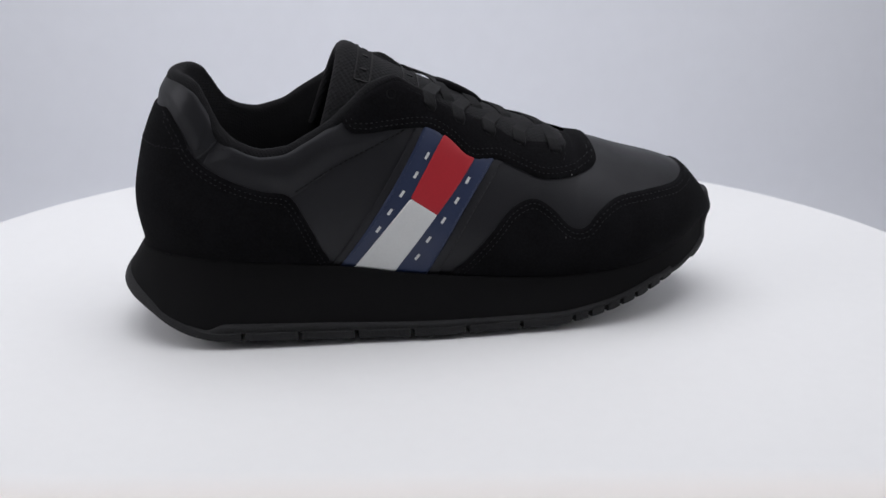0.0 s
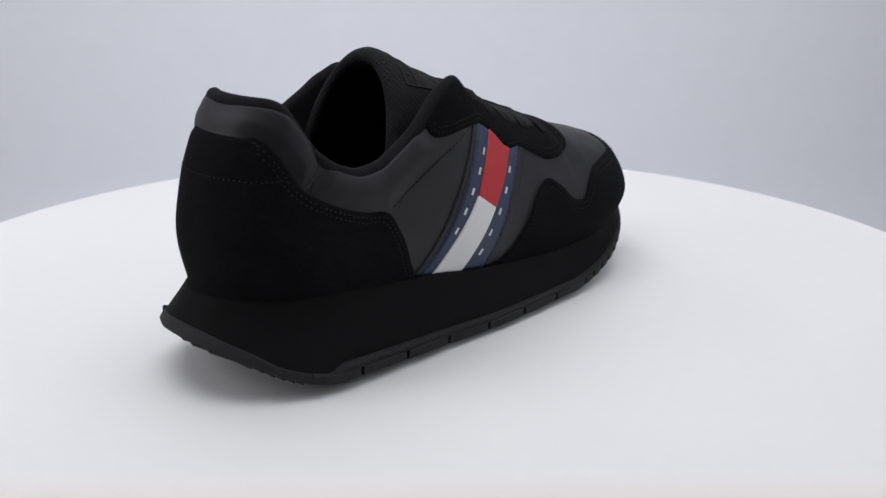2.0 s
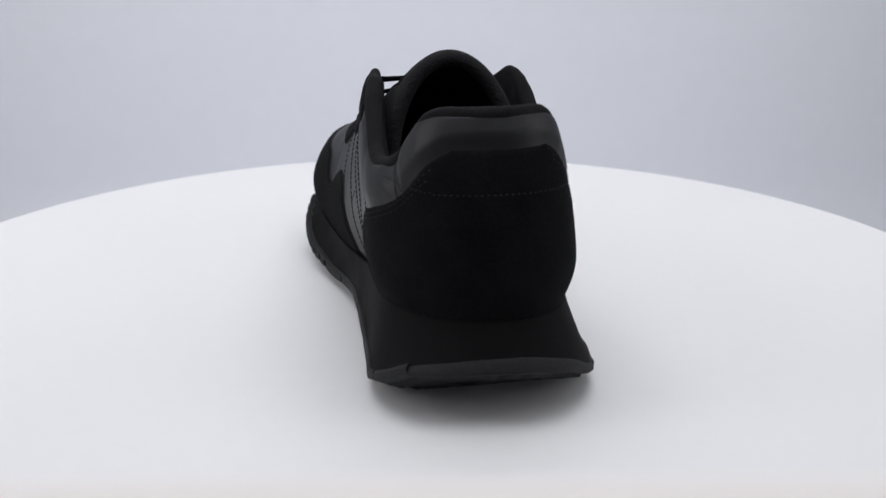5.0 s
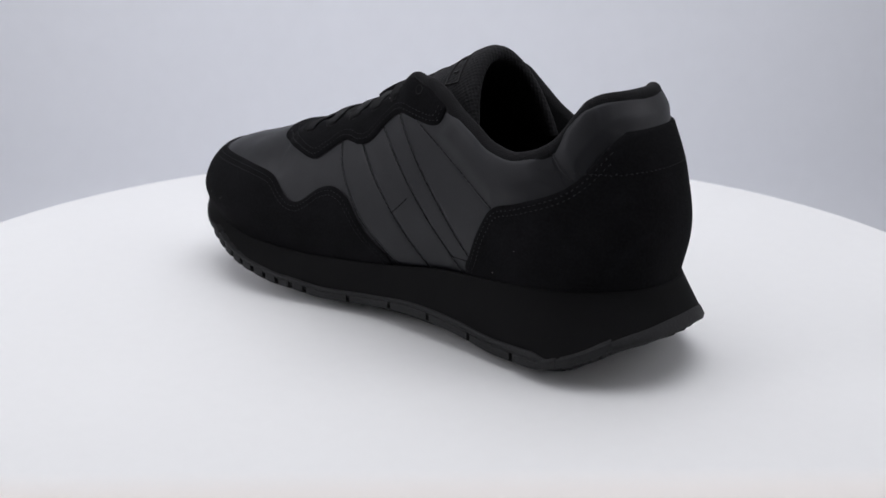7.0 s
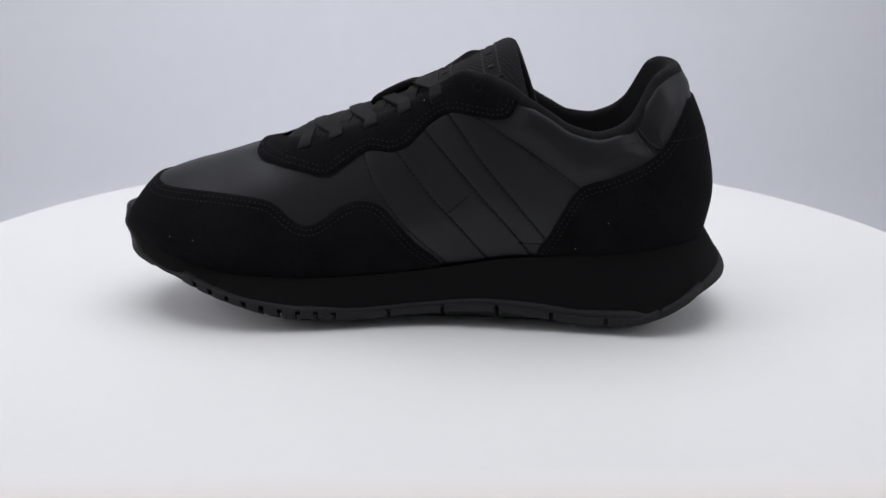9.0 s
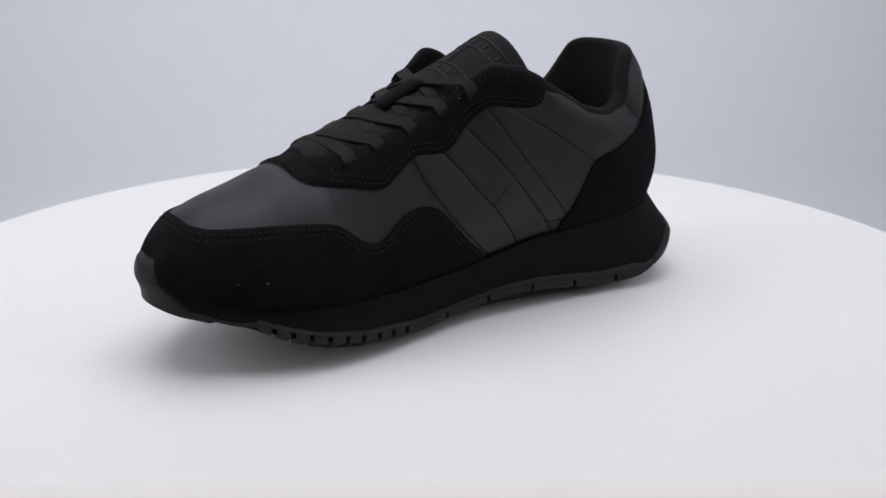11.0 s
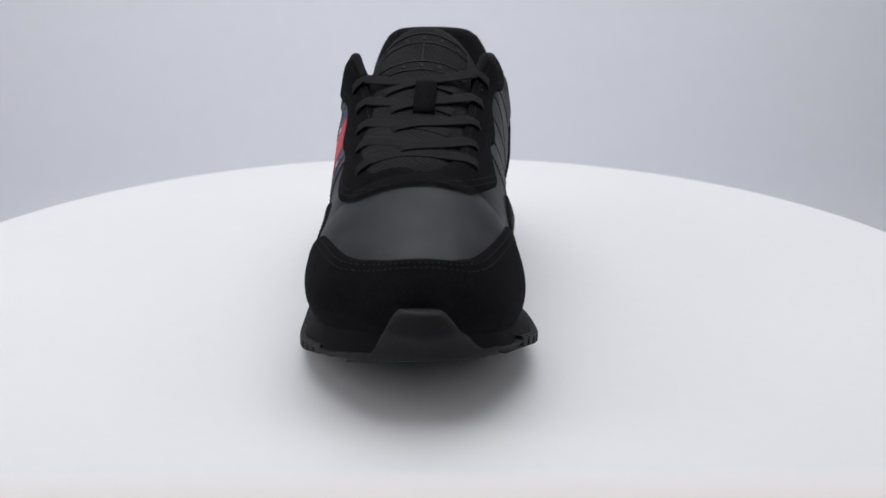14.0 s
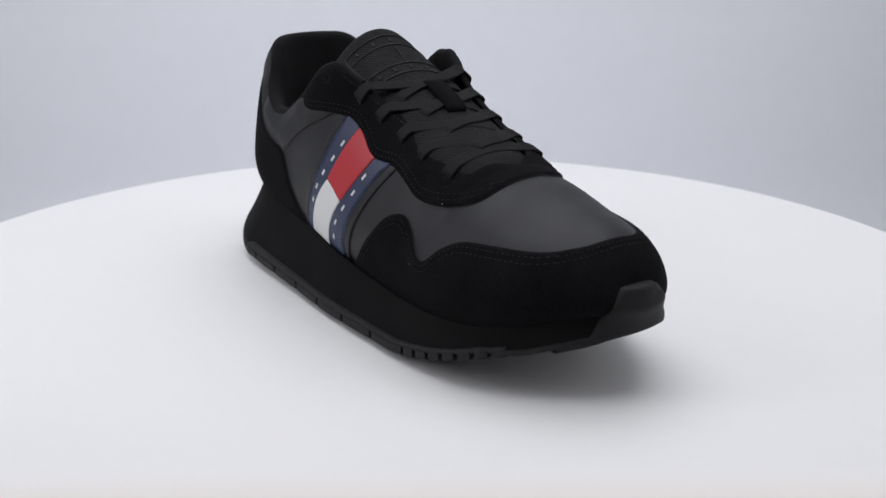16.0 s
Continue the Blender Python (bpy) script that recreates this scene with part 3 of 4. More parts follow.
# ---- midsole, outsole, toe bumper, cleats ----
def build_sole():
    n = 420
    phi = np.linspace(0, 2 * np.pi, n + 1)[:-1] + np.pi / n
    ks = [0, 0.02, 0.06, 0.12] + list(np.linspace(0.2, 0.86, 14))
    rows = []
    lip = sole_point(phi, 0 * phi)
    c = np.stack([lip[:, 0] * 0 + 0.005, centre(lip[:, 0]), lip[:, 2]], 1)
    for q, dz in ((0.93, -0.002), (0.975, 0.0006), (0.99, 0.0008)):
        r = c + (lip - c) * q
        r[:, 2] = lip[:, 2] + dz
        rows.append(r)
    rows += [sole_point(phi, k + 0 * phi) for k in ks]
    pts = np.stack(rows, 1)
    mesh_ob("midsole", pts.reshape(-1, 3), grid_faces(n, pts.shape[1], True), FOAM, shoe, "thick matt black foam midsole")

    def edge_k(phi):
        # the rubber climbs at the heel
        s = (1 - np.cos(phi)) / 2
        return 0.85 - 0.17 * np.clip(1 - s / 0.06, 0, 1) - 0.12 * np.clip((s - 0.80) / 0.2, 0, 1)
    ek = edge_k(phi)
    rows = []
    for q, out in ((-0.02, -0.002), (-0.01, 0.0001), (0.0, 0.0004), (0.3, 0.0005), (0.7, 0.0004), (0.95, 0.0002), (1.0, -0.0006)):
        r = sole_point(phi, np.clip(ek + (1 - ek) * q, 0, 1))
        t = np.roll(r[:, :2], -1, 0) - np.roll(r[:, :2], 1, 0)
        d = np.stack([-t[:, 1], t[:, 0]], 1)
        d /= np.linalg.norm(d, axis=1, keepdims=True) + 1e-9
        d *= np.sign((d * (r[:, :2] - np.array([0.0, 0.0]))).sum(1).mean())
        r[:, :2] += d * out
        rows.append(r)
    last = rows[-1]
    for q in (0.96, 0.9, 0.8, 0.65, 0.4, 0.1, 0.0):
        b = last.copy()
        b[:, 1] = centre(b[:, 0]) + (b[:, 1] - centre(b[:, 0])) * q
        turn = np.where(phi > np.pi, phi - 2 * np.pi, phi)
        b[:, 2] += under_lift(b[:, 0], turn, q) - edge_lift(b[:, 0], turn)
        rows.append(b)
    pts = np.stack(rows, 1)
    # the cleats stand below this sheet, but not at the toe and the heel
    pts[..., 2] += 0.0034 * (1 - smooth01((pts[..., 0] - 0.104) / 0.02)) * smooth01((pts[..., 0] + 0.110) / 0.010)
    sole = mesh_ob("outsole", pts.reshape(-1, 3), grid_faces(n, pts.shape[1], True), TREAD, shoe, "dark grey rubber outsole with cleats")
    # cleats round the edge
    path = sole_point(phi, 0.93 + 0 * phi)
    path[:, 2] = sole_point(phi, 1 + 0 * phi)[:, 2] + 0.0006
    d = np.concatenate([[0], np.cumsum(np.linalg.norm(np.diff(np.vstack([path, path[:1]]), axis=0), axis=1))])
    at = 0.0
    total = d[-1]
    while at < total - 0.004:
        x = np.interp(at, d, np.append(path[:, 0], path[0, 0]))
        small = x > 0.045 or x < -0.118
        length = 0.0062 if small else 0.0240
        gap = 0.0024 if small else 0.0020
        if -0.124 < x < 0.116:
            cleat(path, d, at, min(at + length, total - 0.001), 0.0, sole)
        at += length + gap
    # zigzag ribs under the lifted heel
    for k in range(6):
        rib(-0.1455 + 0.0036 * k, sole)


def cleat(path, d, a, b, proud, parent):
    loop = np.vstack([path, path[:1]])
    verts = []
    k = 6
    for q in np.linspace(a, b, k):
        p = np.array([np.interp(q, d, loop[:, i]) for i in range(3)])
        p2 = np.array([np.interp(min(q + 0.001, d[-1]), d, loop[:, i]) for i in range(3)])
        t = p2 - p
        t /= np.linalg.norm(t) + 1e-9
        o = np.array([t[1], -t[0], 0])
        o /= np.linalg.norm(o) + 1e-9
        if o[0] * (p[0] - 0.0) / 0.15 + o[1] * (p[1] - centre(p[0])) / 0.05 < 0:
            o = -o
        end = 0.6 if q in (a, b) else 1.0
        under = min(0.0002, float(tread_z(p[0])) - p[2] + 0.0012)
        for out, up in ((proud - 0.0004, 0.0048), (0.0006 * end + proud, 0.0040), (0.0005 * end + proud, 0.0006), (-0.0008, 0.0), (-0.012, under), (-0.012, 0.0036)):
            verts.append(p + o * out + np.array([0, 0, up]))
    faces = []
    for i in range(k - 1):
        for j in range(6):
            j2 = (j + 1) % 6
            faces.append((6 * i + j, 6 * i + j2, 6 * i + 6 + j2, 6 * i + 6 + j))
    faces += [(5, 4, 3, 2, 1, 0), tuple(6 * (k - 1) + j for j in range(6))]
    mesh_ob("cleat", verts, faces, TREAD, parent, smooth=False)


def rib(x0, parent):
    """A zigzag ridge across the heel's underside, bent with the heel's edge."""
    verts, faces = [], []
    ys = np.linspace(-0.92, 0.92, 37)
    tri = [abs((k + 4) % 8 - 4) / 4 for k in range(37)]
    for k, v in enumerate(ys):
        x = x0 + 0.0034 * tri[k] + 0.0125 * abs(v) ** 2.6
        s = (x + 0.148) / 0.295
        phi = math.acos(max(-1.0, min(1.0, 1 - 2 * s))) * (1 if v < 0 else -1)
        edge = sole_point(np.array(phi), np.array(1.0))
        c = float(centre(x))
        y = c + abs(v) * (float(edge[1]) - c)
        z = float(tread_z(x)) + float(under_lift(np.array(x), np.array(phi), abs(v)))
        for dx, dz in ((-0.0011, 0.0008), (0, -0.0014), (0.0011, 0.0004)):
            verts.append((x + dx, y, z + dz))
    for k in range(len(ys) - 1):
        for j in range(2):
            faces.append((3 * k + j, 3 * k + j + 1, 3 * k + 4 + j, 3 * k + 3 + j))
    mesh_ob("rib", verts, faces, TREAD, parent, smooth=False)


build_sole()


def build_bumper():
    """The outsole's rubber tongue that laps up over the toe: a sheet drawn over the toe's front."""
    ph = np.linspace(math.pi - 1.35, math.pi + 1.35, 260)
    cloud = [sole_point(ph, k + 0 * ph) for k in np.linspace(0, 1, 60)]
    for h in np.linspace(0, 0.8, 90):
        p = np.stack(upper(ph, h + 0 * ph), -1)
        out = p - np.array([0.06, 0.006, 0])
        out[:, 2] = 0
        cloud.append(p + 0.0016 * out / np.linalg.norm(out, axis=1, keepdims=True))
    cloud = np.concatenate(cloud)
    Y0, Y1, Z0, Z1, ST = -0.046, 0.056, 0.002, 0.062, 0.001
    ny, nz = int((Y1 - Y0) / ST) + 1, int((Z1 - Z0) / ST) + 1
    front = np.full((ny, nz), 0.0)
    iy = np.clip(np.round((cloud[:, 1] - Y0) / ST).astype(int), 0, ny - 1)
    iz = np.clip(np.round((cloud[:, 2] - Z0) / ST).astype(int), 0, nz - 1)
    np.maximum.at(front, (iy, iz), cloud[:, 0])
    for i in range(ny):
        ok = np.nonzero(front[i] > 0)[0]
        if len(ok):
            front[i] = np.interp(np.arange(nz), ok, front[i][ok])
    soft = front.copy()
    for _ in range(90):
        q = np.pad(soft, 1, mode="edge")
        mean = (q[:-2, 1:-1] + q[2:, 1:-1] + q[1:-1, :-2] + q[1:-1, 2:]) / 4
        soft = np.maximum(mean, front * 0.15 + mean * 0.85)

    def at(y, z):
        u, w = np.clip((y - Y0) / ST, 0, ny - 1.001), np.clip((z - Z0) / ST, 0, nz - 1.001)
        i, j = int(u), int(w)
        u, w = u - i, w - j
        return (soft[i, j] * (1 - u) + soft[i + 1, j] * u) * (1 - w) + (soft[i, j + 1] * (1 - u) + soft[i + 1, j + 1] * u) * w

    edge = sole_point(ph, 0 * ph + 1.0)
    edge = edge[edge[:, 0] > 0.112]
    order = np.argsort(edge[:, 1])
    ys = np.linspace(-0.0225, 0.038, 80)
    nv = 22
    verts, back = [], []
    for y in ys:
        z0 = np.interp(y, edge[order, 1], edge[order, 2]) - 0.0004
        d = y - 0.008
        crest = 1 - smooth01((abs(d) - 0.0070) / (0.0140 if d < 0 else 0.0185))
        z1 = z0 + 0.0030 + crest * (0.0505 - z0 - 0.0030)
        for j in range(nv):
            w = j / (nv - 1)
            z = z0 + (z1 - z0) * w
            t = 0.0010 if 0 < j < nv - 2 else (0.0008 if j == nv - 2 else 0.0)
            x = at(y, z)
            verts.append((x + t, y, z))
            back.append((x - 0.005, y, z))
    faces = []
    n = len(ys)
    g = n * nv
    for i in range(n - 1):
        for j in range(nv - 1):
            a = i * nv + j
            faces += [(a, a + nv, a + nv + 1, a + 1), (g + a, g + a + 1, g + a + nv + 1, g + a + nv)]
        a = i * nv + nv - 1
        faces.append((a, a + nv, g + a + nv, g + a))
        a = i * nv
        faces.append((a, g + a, g + a + nv, a + nv))
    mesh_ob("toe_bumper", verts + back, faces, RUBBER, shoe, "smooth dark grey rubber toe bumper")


build_bumper()
# ---- lining, insole, tongue ----
def build_lining():
    """The padded lining: from the top line it rolls inward and runs down to the insole."""
    keep = np.nonzero((SKIN[:, -1, 0] < -0.006))[0]
    first = np.nonzero(np.diff(keep) > 1)[0]
    order = np.concatenate([keep[first[0] + 1:], keep[:first[0] + 1]]) if len(first) else keep
    top = SKIN[order, -1]
    t = np.gradient(top, axis=0)
    inward = np.stack([-t[:, 1], t[:, 0], 0 * t[:, 0]], 1)
    inward /= np.linalg.norm(inward, axis=1, keepdims=True) + 1e-9
    mid = np.array([-0.07, -0.004, 0])
    flip = np.sign(((mid - top) * inward)[:, :2].sum(1))
    inward *= flip[:, None]
    for _ in range(12):
        inward[1:-1] = (inward[:-2] + inward[1:-1] + inward[2:]) / 3
    inward /= np.linalg.norm(inward, axis=1, keepdims=True)
    fade = smooth01((-0.010 - top[:, 0]) / 0.03)
    rad = 0.0020 + 0.0017 * fade
    rows = [top - inward * 0.0012 + np.array([0, 0, -0.0030])]
    for a in np.linspace(-0.5, math.pi, 13):
        rows.append(top + inward * ((1 - math.cos(a)) * rad - 0.0016)[:, None] + np.array([0, 0, 1.0]) * (math.sin(a) * rad * 1.15 + 0.0006)[:, None])
    end = rows[-1]
    for q in np.linspace(0.1, 1, 9):
        r = end + inward * (0.004 * math.sin(q * math.pi) * fade)[:, None]
        r[:, 2] = end[:, 2] + (0.046 - end[:, 2]) * q
        rows.append(r)
    pts = np.stack(rows, 1)
    mesh_ob("lining", pts.reshape(-1, 3), grid_faces(len(order), pts.shape[1]), LINING, shoe, "padded black textile collar lining")


build_lining()


def build_insole():
    bm = bmesh.new()
    ring = []
    for p in np.linspace(0, 2 * np.pi, 80, endpoint=False):
        x, y, _ = upper(np.array(p), np.array(0.4))
        ring.append((0.94 * float(x), 0.93 * float(y)))
    a = [bm.verts.new((x, y, 0.047)) for x, y in ring]
    b = [bm.verts.new((x, y, 0.042)) for x, y in ring]
    bm.faces.new(a)
    bm.faces.new(b[::-1])
    for k in range(80):
        bm.faces.new((a[k], b[k], b[(k + 1) % 80], a[(k + 1) % 80]))
    part("insole", bm, LINING, shoe, "black fabric insole")


build_insole()
ridge = curve((-.050, .1305), (-.039, .1325), (-.030, .1280), (-.010, .1180), (.010, .1087), (.030, .0995), (.050, .0922), (.062, .0878), (.070, .0828))
tongue_w = curve((-.050, .029), (-.038, .0325), (-.020, .0345), (.010, .031), (.040, .026), (.070, .018))
tongue_drop = curve((-.050, .050), (-.036, .044), (-.020, .032), (.010, .018), (.040, .010), (.070, .005))


def tongue_point(x, v, under=0.0):
    """The tongue's arch: v from -1 (outer) to 1 (inner)."""
    w, drop = float(tongue_w(x)), float(tongue_drop(x))
    a = v * 1.35
    y = -0.003 + 0.010 * max(x, 0) + math.sin(a) * w / math.sin(1.35)
    back = 0.017 * (1 - math.cos(a)) * max(0.0, min(1.0, (0.0 - x) / 0.03))
    z = float(ridge(x)) - (1 - math.cos(a)) / (1 - math.cos(1.35)) * drop
    n = Vector((0.35, math.sin(a), math.cos(a))).normalized()
    return Vector((x - back, y, z)) - n * under


def build_tongue():
    xs = np.linspace(-0.0385, 0.068, 44)
    vs = np.linspace(-1, 1, 33)
    nu, nv = len(xs), len(vs)
    verts = []
    for x in xs:
        for v in vs:
            verts.append(tongue_point(x, v))
    for x in xs:
        for v in vs:
            verts.append(tongue_point(x, v * 0.97, 0.0075))
    faces = []
    g = nu * nv
    for i in range(nu - 1):
        for j in range(nv - 1):
            a = i * nv + j
            faces += [(a, a + nv, a + nv + 1, a + 1), (g + a, g + a + 1, g + a + nv + 1, g + a + nv)]
    # a rounded roll closes the top end
    prev = [i for i in range(nv)]
    for k in range(1, 6):
        ang = math.pi * k / 6
        cur = []
        for j, v in enumerate(vs):
            p, q = Vector(verts[j]), Vector(verts[g + j])
            m, r = (p + q) / 2, (p - q) / 2
            cur.append(len(verts))
            verts.append(m + r * math.cos(ang) + Vector((-1, 0, 0.2)) * r.length * math.sin(ang))
        for j in range(nv - 1):
            faces.append((prev[j], prev[j + 1], cur[j + 1], cur[j]))
        prev = cur
    for j in range(nv - 1):
        faces.append((prev[j], prev[j + 1], g + j + 1, g + j))
    for i in range(nu - 1):
        a = i * nv
        faces.append((a, g + a, g + a + nv, a + nv))
        a = i * nv + nv - 1
        faces.append((a, a + nv, g + a + nv, g + a))
    tongue = mesh_ob("tongue", verts, faces, MESH, shoe, "padded black mesh tongue with a tonal patch")
    # tonal patch: raised frame lines and small bars
    def ribbon_on(name, pts, width, lift):
        vv, ff = [], []
        for k, (x, v) in enumerate(pts):
            p = tongue_point(x, v, -lift)
            p_low = tongue_point(x, v, 0.0005)
            x2, v2 = pts[min(k + 1, len(pts) - 1)]
            x1, v1 = pts[max(k - 1, 0)]
            t = (tongue_point(x2, v2) - tongue_point(x1, v1)).normalized()
            n = (p - p_low).normalized()
            s = t.cross(n) * width / 2
            vv += [p + s, p - s, p_low - s, p_low + s]
            if k:
                b = 4 * (k - 1)
                for j in range(4):
                    j2 = (j + 1) % 4
                    ff.append((b + j, b + j2, b + 4 + j2, b + 4 + j))
        ff += [(3, 2, 1, 0), tuple(len(vv) - 4 + j for j in range(4))]
        mesh_ob(name, vv, ff, RUBBER, tongue, smooth=False)
    x0, x1, v0 = -0.033, -0.006, 0.50
    side = np.linspace(-v0, v0, 14)
    for x in (x0, x0 + 0.0065, x1 - 0.0065, x1):
        ribbon_on("patch_line", [(x, v) for v in side], 0.0007, 0.0005)
    for v in (-v0, v0):
        ribbon_on("patch_line", [(x, v) for x in np.linspace(x0, x1, 8)], 0.0007, 0.0005)
    ribbon_on("patch_line", [(x, 0.0) for x in np.linspace(x0 + 0.0065, x1 - 0.0065, 6)], 0.0007, 0.0005)
    for x in (x0 + 0.0033, x1 - 0.0033):
        for k in range(5):
            v = -0.38 + 0.19 * k
            ribbon_on("patch_bar", [(x - 0.0012, v), (x + 0.0012, v)], 0.0013, 0.0004)


build_tongue()


# ---- laces ----
ROWS_O = [(-4, 106), (10, 98.5), (25, 91.5), (40, 86), (58, 80.5)]
ROWS_I = [(-8, 109), (7, 101), (23, 94), (40, 88), (55, 83)]


# half a lace's width and thickness: a ribbed upper face, round edges and a flat back
LACE_RING = [(1, 0), (0.9, 0.7)] + [(0.75 - 0.125 * k, 1.05 if k % 2 == 0 else 0.62) for k in range(13)] + [(-0.9, 0.7), (-1, 0), (-0.7, -0.8), (0.7, -0.8)]


def lace(points, normals, width=0.0066, thick=0.0013):
    """A flat woven lace swept along points with its face towards normals."""
    verts, faces = [], []
    n = len(points)
    ring = len(LACE_RING)
    for k in range(n):
        p = points[k]
        t = (points[min(k + 1, n - 1)] - points[max(k - 1, 0)]).normalized()
        nn = (normals[k] - t * normals[k].dot(t)).normalized()
        s = t.cross(nn)
        for a, b in LACE_RING:
            verts.append(p + s * (a * width / 2) + nn * (b * thick / 2))
    for k in range(n - 1):
        for j in range(ring):
            j2 = (j + 1) % ring
            faces.append((ring * k + j, ring * k + j2, ring * k + ring + j2, ring * k + ring + j))
    faces += [tuple(range(ring))[::-1], tuple(ring * (n - 1) + j for j in range(ring))]
    return verts, faces


def smooth_path(ctrl, n=9):
    out = []
    q = [2 * ctrl[0] - ctrl[1]] + ctrl + [2 * ctrl[-1] - ctrl[-2]]
    for i in range(1, len(q) - 2):
        for u in np.linspace(0, 1, n, endpoint=False):
            a, b, c, d = q[i - 1:i + 3]
            out.append(0.5 * (2 * b + (c - a) * u + (2 * a - 5 * b + 4 * c - d) * u * u + (3 * b - a - 3 * c + d) * u ** 3))
    return out + [q[-2]]


def eyelet(row, outer):
    x, z = row
    p, n = place(x / 1000, z / 1000, outer)
    return Vector(p), Vector(n)


def build_laces():
    laces = new("laces")
    laces.parent = shoe
    laces["label"] = "flat black woven laces, tied across five rows"

    def skin_top(x, y):
        """The height of the upper under (x, y), or 0 over the open throat."""
        near = (np.abs(SKIN[..., 0] - x) < 0.0022) & (np.abs(SKIN[..., 1] - y) < 0.0022)
        return float(SKIN[..., 2][near].max()) if near.any() else 0.0

    def across(a_row, a_outer, b_row, b_outer, lift, dip):
        pa, na = eyelet(a_row, a_outer)
        pb, nb = eyelet(b_row, b_outer)
        way = (pb - pa).normalized()
        ctrl, nor = [pa - na * 0.0022 - way * 0.0004, pa + na * 0.0016 - way * 0.0006], [-way, (na - way * 0.6).normalized()]
        swing = (lambda u: 0.35 * float(smooth01(u / 0.4)) + 0.65 * u) if dip else (lambda u: u)
        us = np.linspace(0.0, 1.0, 41)
        zs = []
        for u in us:
            x, y = pa.x + (pb.x - pa.x) * swing(u), pa.y + (pb.y - pa.y) * u
            zt = float(ridge(min(max(x, -0.045), 0.069))) - 0.0002 - 0.012 * ((y + 0.002) / 0.034) ** 2
            top = skin_top(x, y)
            zs.append(max(zt, top + 0.0012 if top else 0.0))
        zs = np.array(zs)
        last = 40
        if dip:
            last = max(k for k in range(41) if not skin_top(pa.x + (pb.x - pa.x) * swing(us[k]), pa.y + (pb.y - pa.y) * us[k]))
            zs[last] = zs[min(last + 1, 40)] - 0.0055
        # a taut band: the upper hull of what it lies on
        hull = []
        for k in range(last + 1):
            while len(hull) > 1 and (zs[hull[-1]] - zs[hull[-2]]) * (k - hull[-1]) <= (zs[k] - zs[hull[-1]]) * (hull[-1] - hull[-2]):
                hull.pop()
            hull.append(k)
        taut = np.interp(np.arange(41), hull, zs[hull])
        for _ in range(2):
            taut[1:-1] = (taut[:-2] + 2 * taut[1:-1] + taut[2:]) / 4
        for k in range(2, last + (1 if dip else -1), 2):
            u = us[k]
            x, y = pa.x + (pb.x - pa.x) * swing(u), pa.y + (pb.y - pa.y) * u
            ctrl.append(Vector((x, y, float(taut[k]) + lift * math.sin(math.pi * u))))
            nor.append(Vector((0.35, y * 22, 1)).normalized())
        if dip:
            p = pa + (pb - pa) * us[last]
            ctrl.append(Vector((p.x, p.y, float(zs[last]) - 0.002)) + (pb - pa).normalized() * 0.004)
            nor.append(nb)
        else:
            ctrl += [pb + nb * 0.0016 + way * 0.0006, pb - nb * 0.0022 + way * 0.0004]
            nor += [(nb + way * 0.6).normalized(), way]
        pts, nn = smooth_path(ctrl, 4), smooth_path(nor, 4)
        v, f = lace(pts, nn)
        mesh_ob("lace", v, f, LACE, laces)

    across(ROWS_O[4], True, ROWS_I[4], False, 0.0, False)
    for i in range(3, -1, -1):
        across(ROWS_O[i], True, ROWS_I[i + 1], False, 0.0, True)
        across(ROWS_I[i], False, ROWS_O[i + 1], True, 0.0009, True)


build_laces()


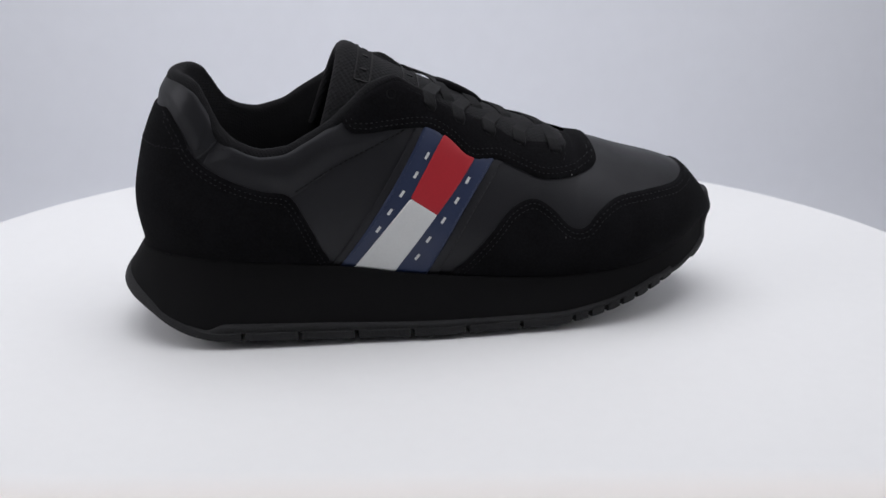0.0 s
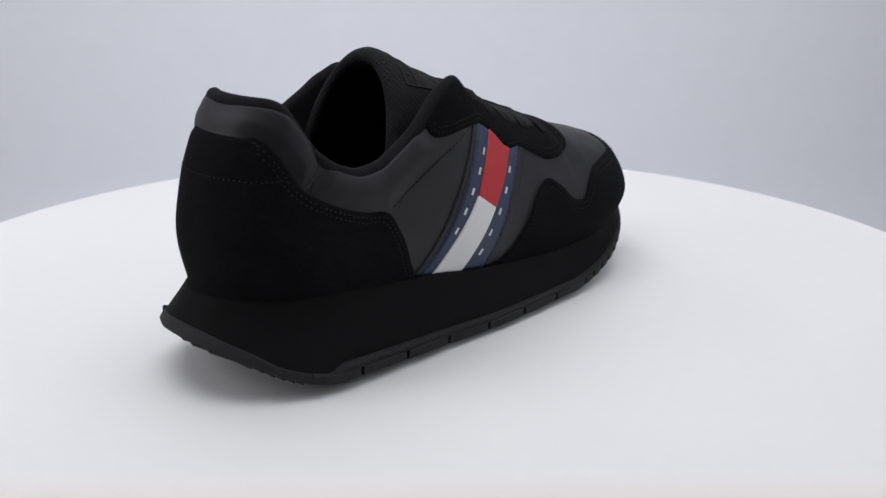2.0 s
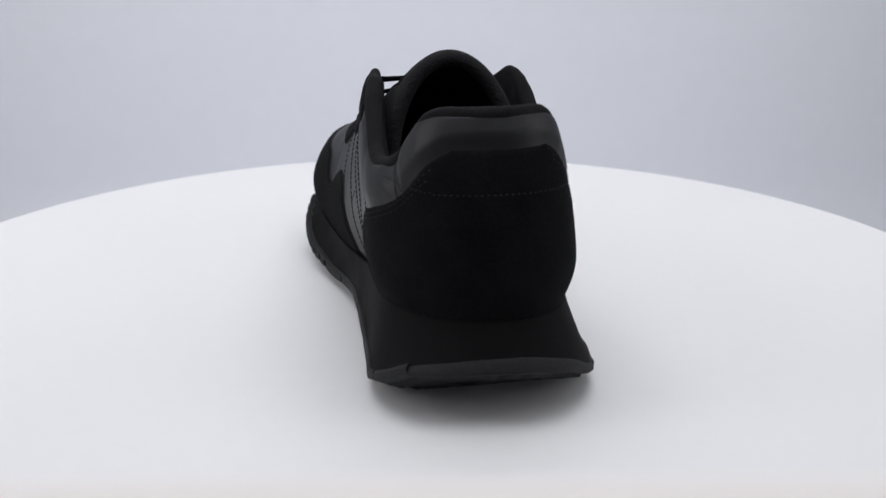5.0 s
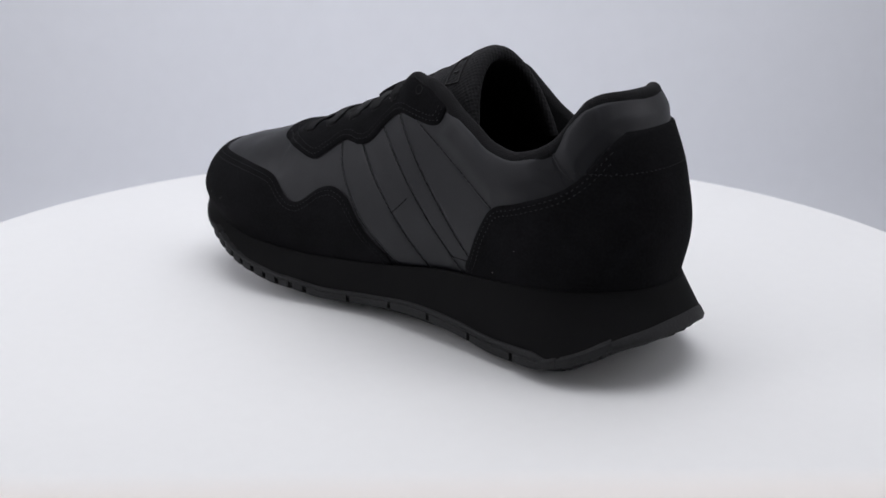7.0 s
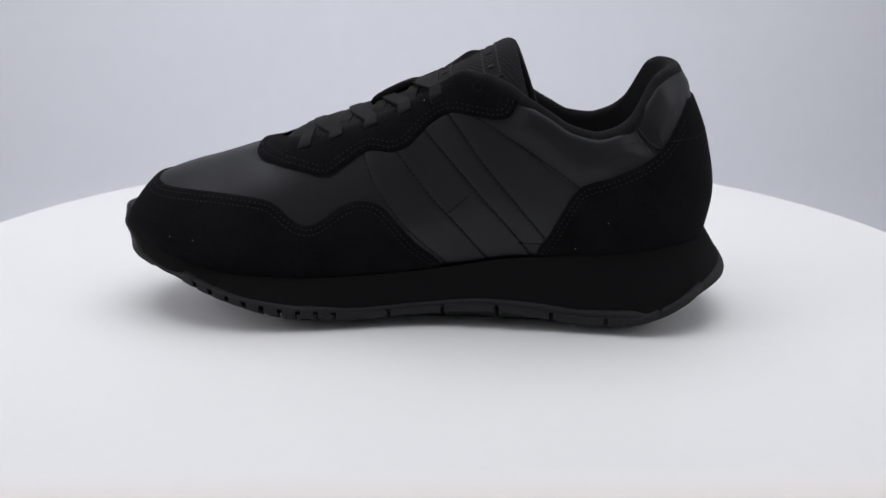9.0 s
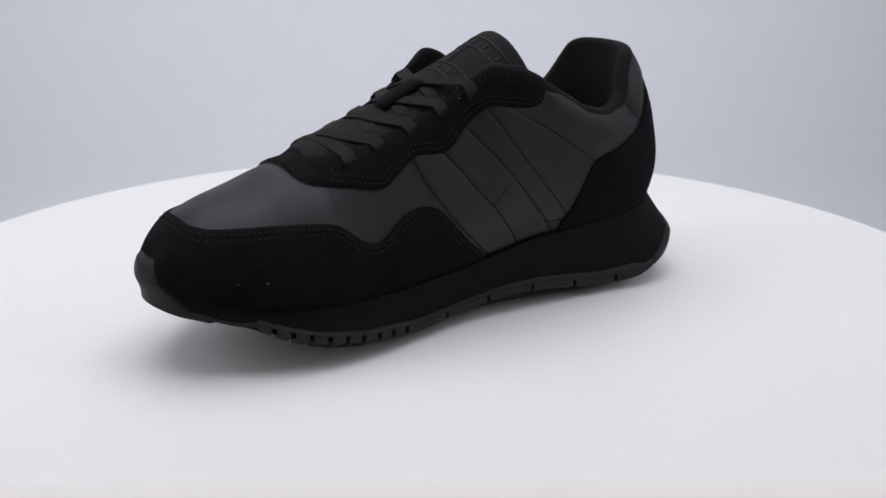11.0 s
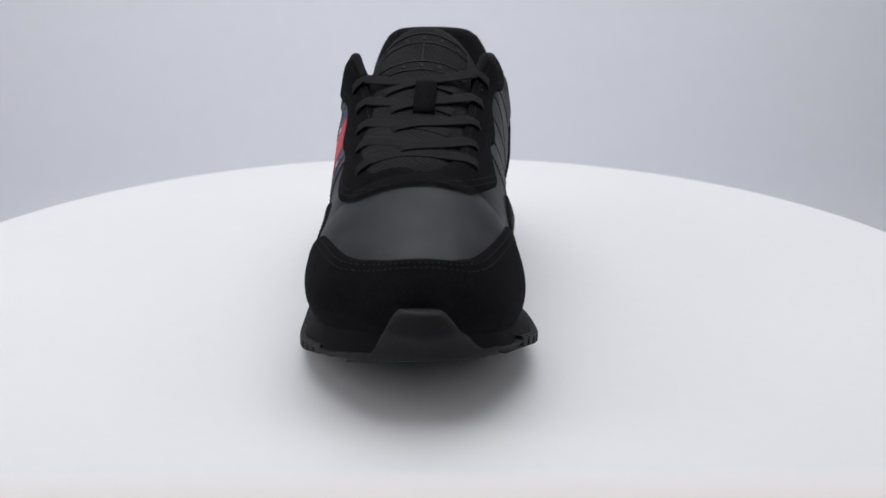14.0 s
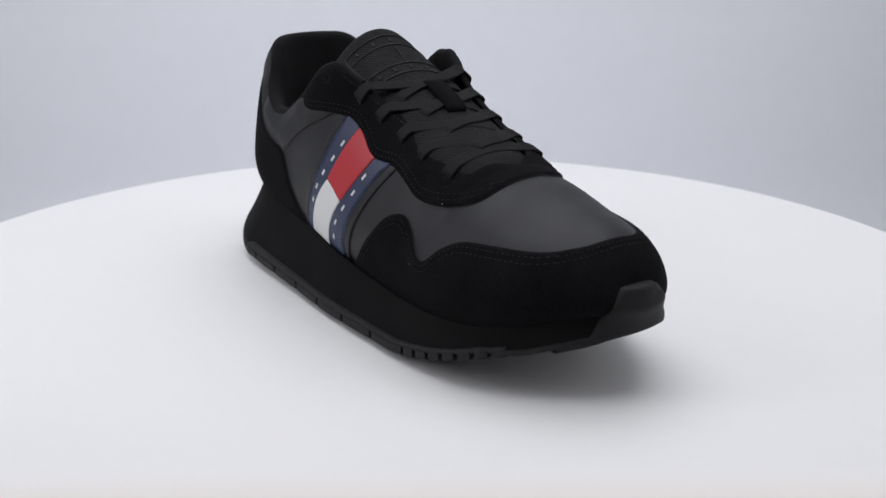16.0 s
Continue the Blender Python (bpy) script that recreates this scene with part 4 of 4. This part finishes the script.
def build_keeper():
    """A short strap on the tongue that holds the laces in the middle."""
    verts, faces = [], []
    xs = np.linspace(0.004, 0.026, 12)
    for k, x in enumerate(xs):
        arch = 0.0013 * math.sin(math.pi * k / 11) ** 0.5 if 0 < k < 11 else 0.0
        p = tongue_point(x, 0.0, -0.0006 - arch)
        low = tongue_point(x, 0.0, 0.0012)
        for q, w, h in ((low, -0.0015, 0), (low, 0.0085, 0), (p, 0.0085, 0.0008), (p, -0.0015, 0.0008)):
            verts.append(q + Vector((0.3 * h, w, h)))
    for k in range(11):
        for j in range(4):
            j2 = (j + 1) % 4
            faces.append((4 * k + j, 4 * k + j2, 4 * k + 4 + j2, 4 * k + 4 + j))
    faces += [(3, 2, 1, 0), (44, 45, 46, 47)]
    mesh_ob("lace_keeper", verts, faces, SUEDE, shoe, "black suede lace keeper strap")


build_keeper()


def build_eyelets():
    for rows, outer in ((ROWS_O, True), (ROWS_I, False)):
        extra = (-22, 113.5) if outer else (-27, 115)
        for x, z in rows + [extra]:
            p, n = eyelet((x, z), outer)
            bm = bmesh.new()
            m = Matrix.Translation(p + n * 0.0014) @ n.to_track_quat("Z", "Y").to_matrix().to_4x4()
            outer_ring, inner_ring, floor = [], [], []
            for k in range(16):
                a = 2 * math.pi * k / 16
                c, s = math.cos(a), math.sin(a)
                outer_ring.append(bm.verts.new(m @ Vector((0.0024 * c, 0.0024 * s, 0.0001))))
                inner_ring.append(bm.verts.new(m @ Vector((0.0018 * c, 0.0018 * s, 0.0002))))
                floor.append(bm.verts.new(m @ Vector((0.0017 * c, 0.0017 * s, -0.0010))))
            for k in range(16):
                k2 = (k + 1) % 16
                bm.faces.new((outer_ring[k], outer_ring[k2], inner_ring[k2], inner_ring[k]))
                bm.faces.new((inner_ring[k], inner_ring[k2], floor[k2], floor[k]))
            bm.faces.new(floor)
            part("eyelet", bm, THREAD, shoe)


build_eyelets()
# ---- what turns: the turntable and the sneaker on it, about one axis ----
def motions():
    rows = []
    for k in range(17):
        turn = math.degrees(0.321065 * k - 0.000165 * (k - 8) ** 2)
        rows.append((k, turn))
    walk(turntable, [(t, pose(0, 0, 0, 0, 0, a)) for t, a in rows])
    walk(shoe, [(t, pose(0, 0, 0.0004, 0, 0, a + 8.5)) for t, a in rows])


motions()
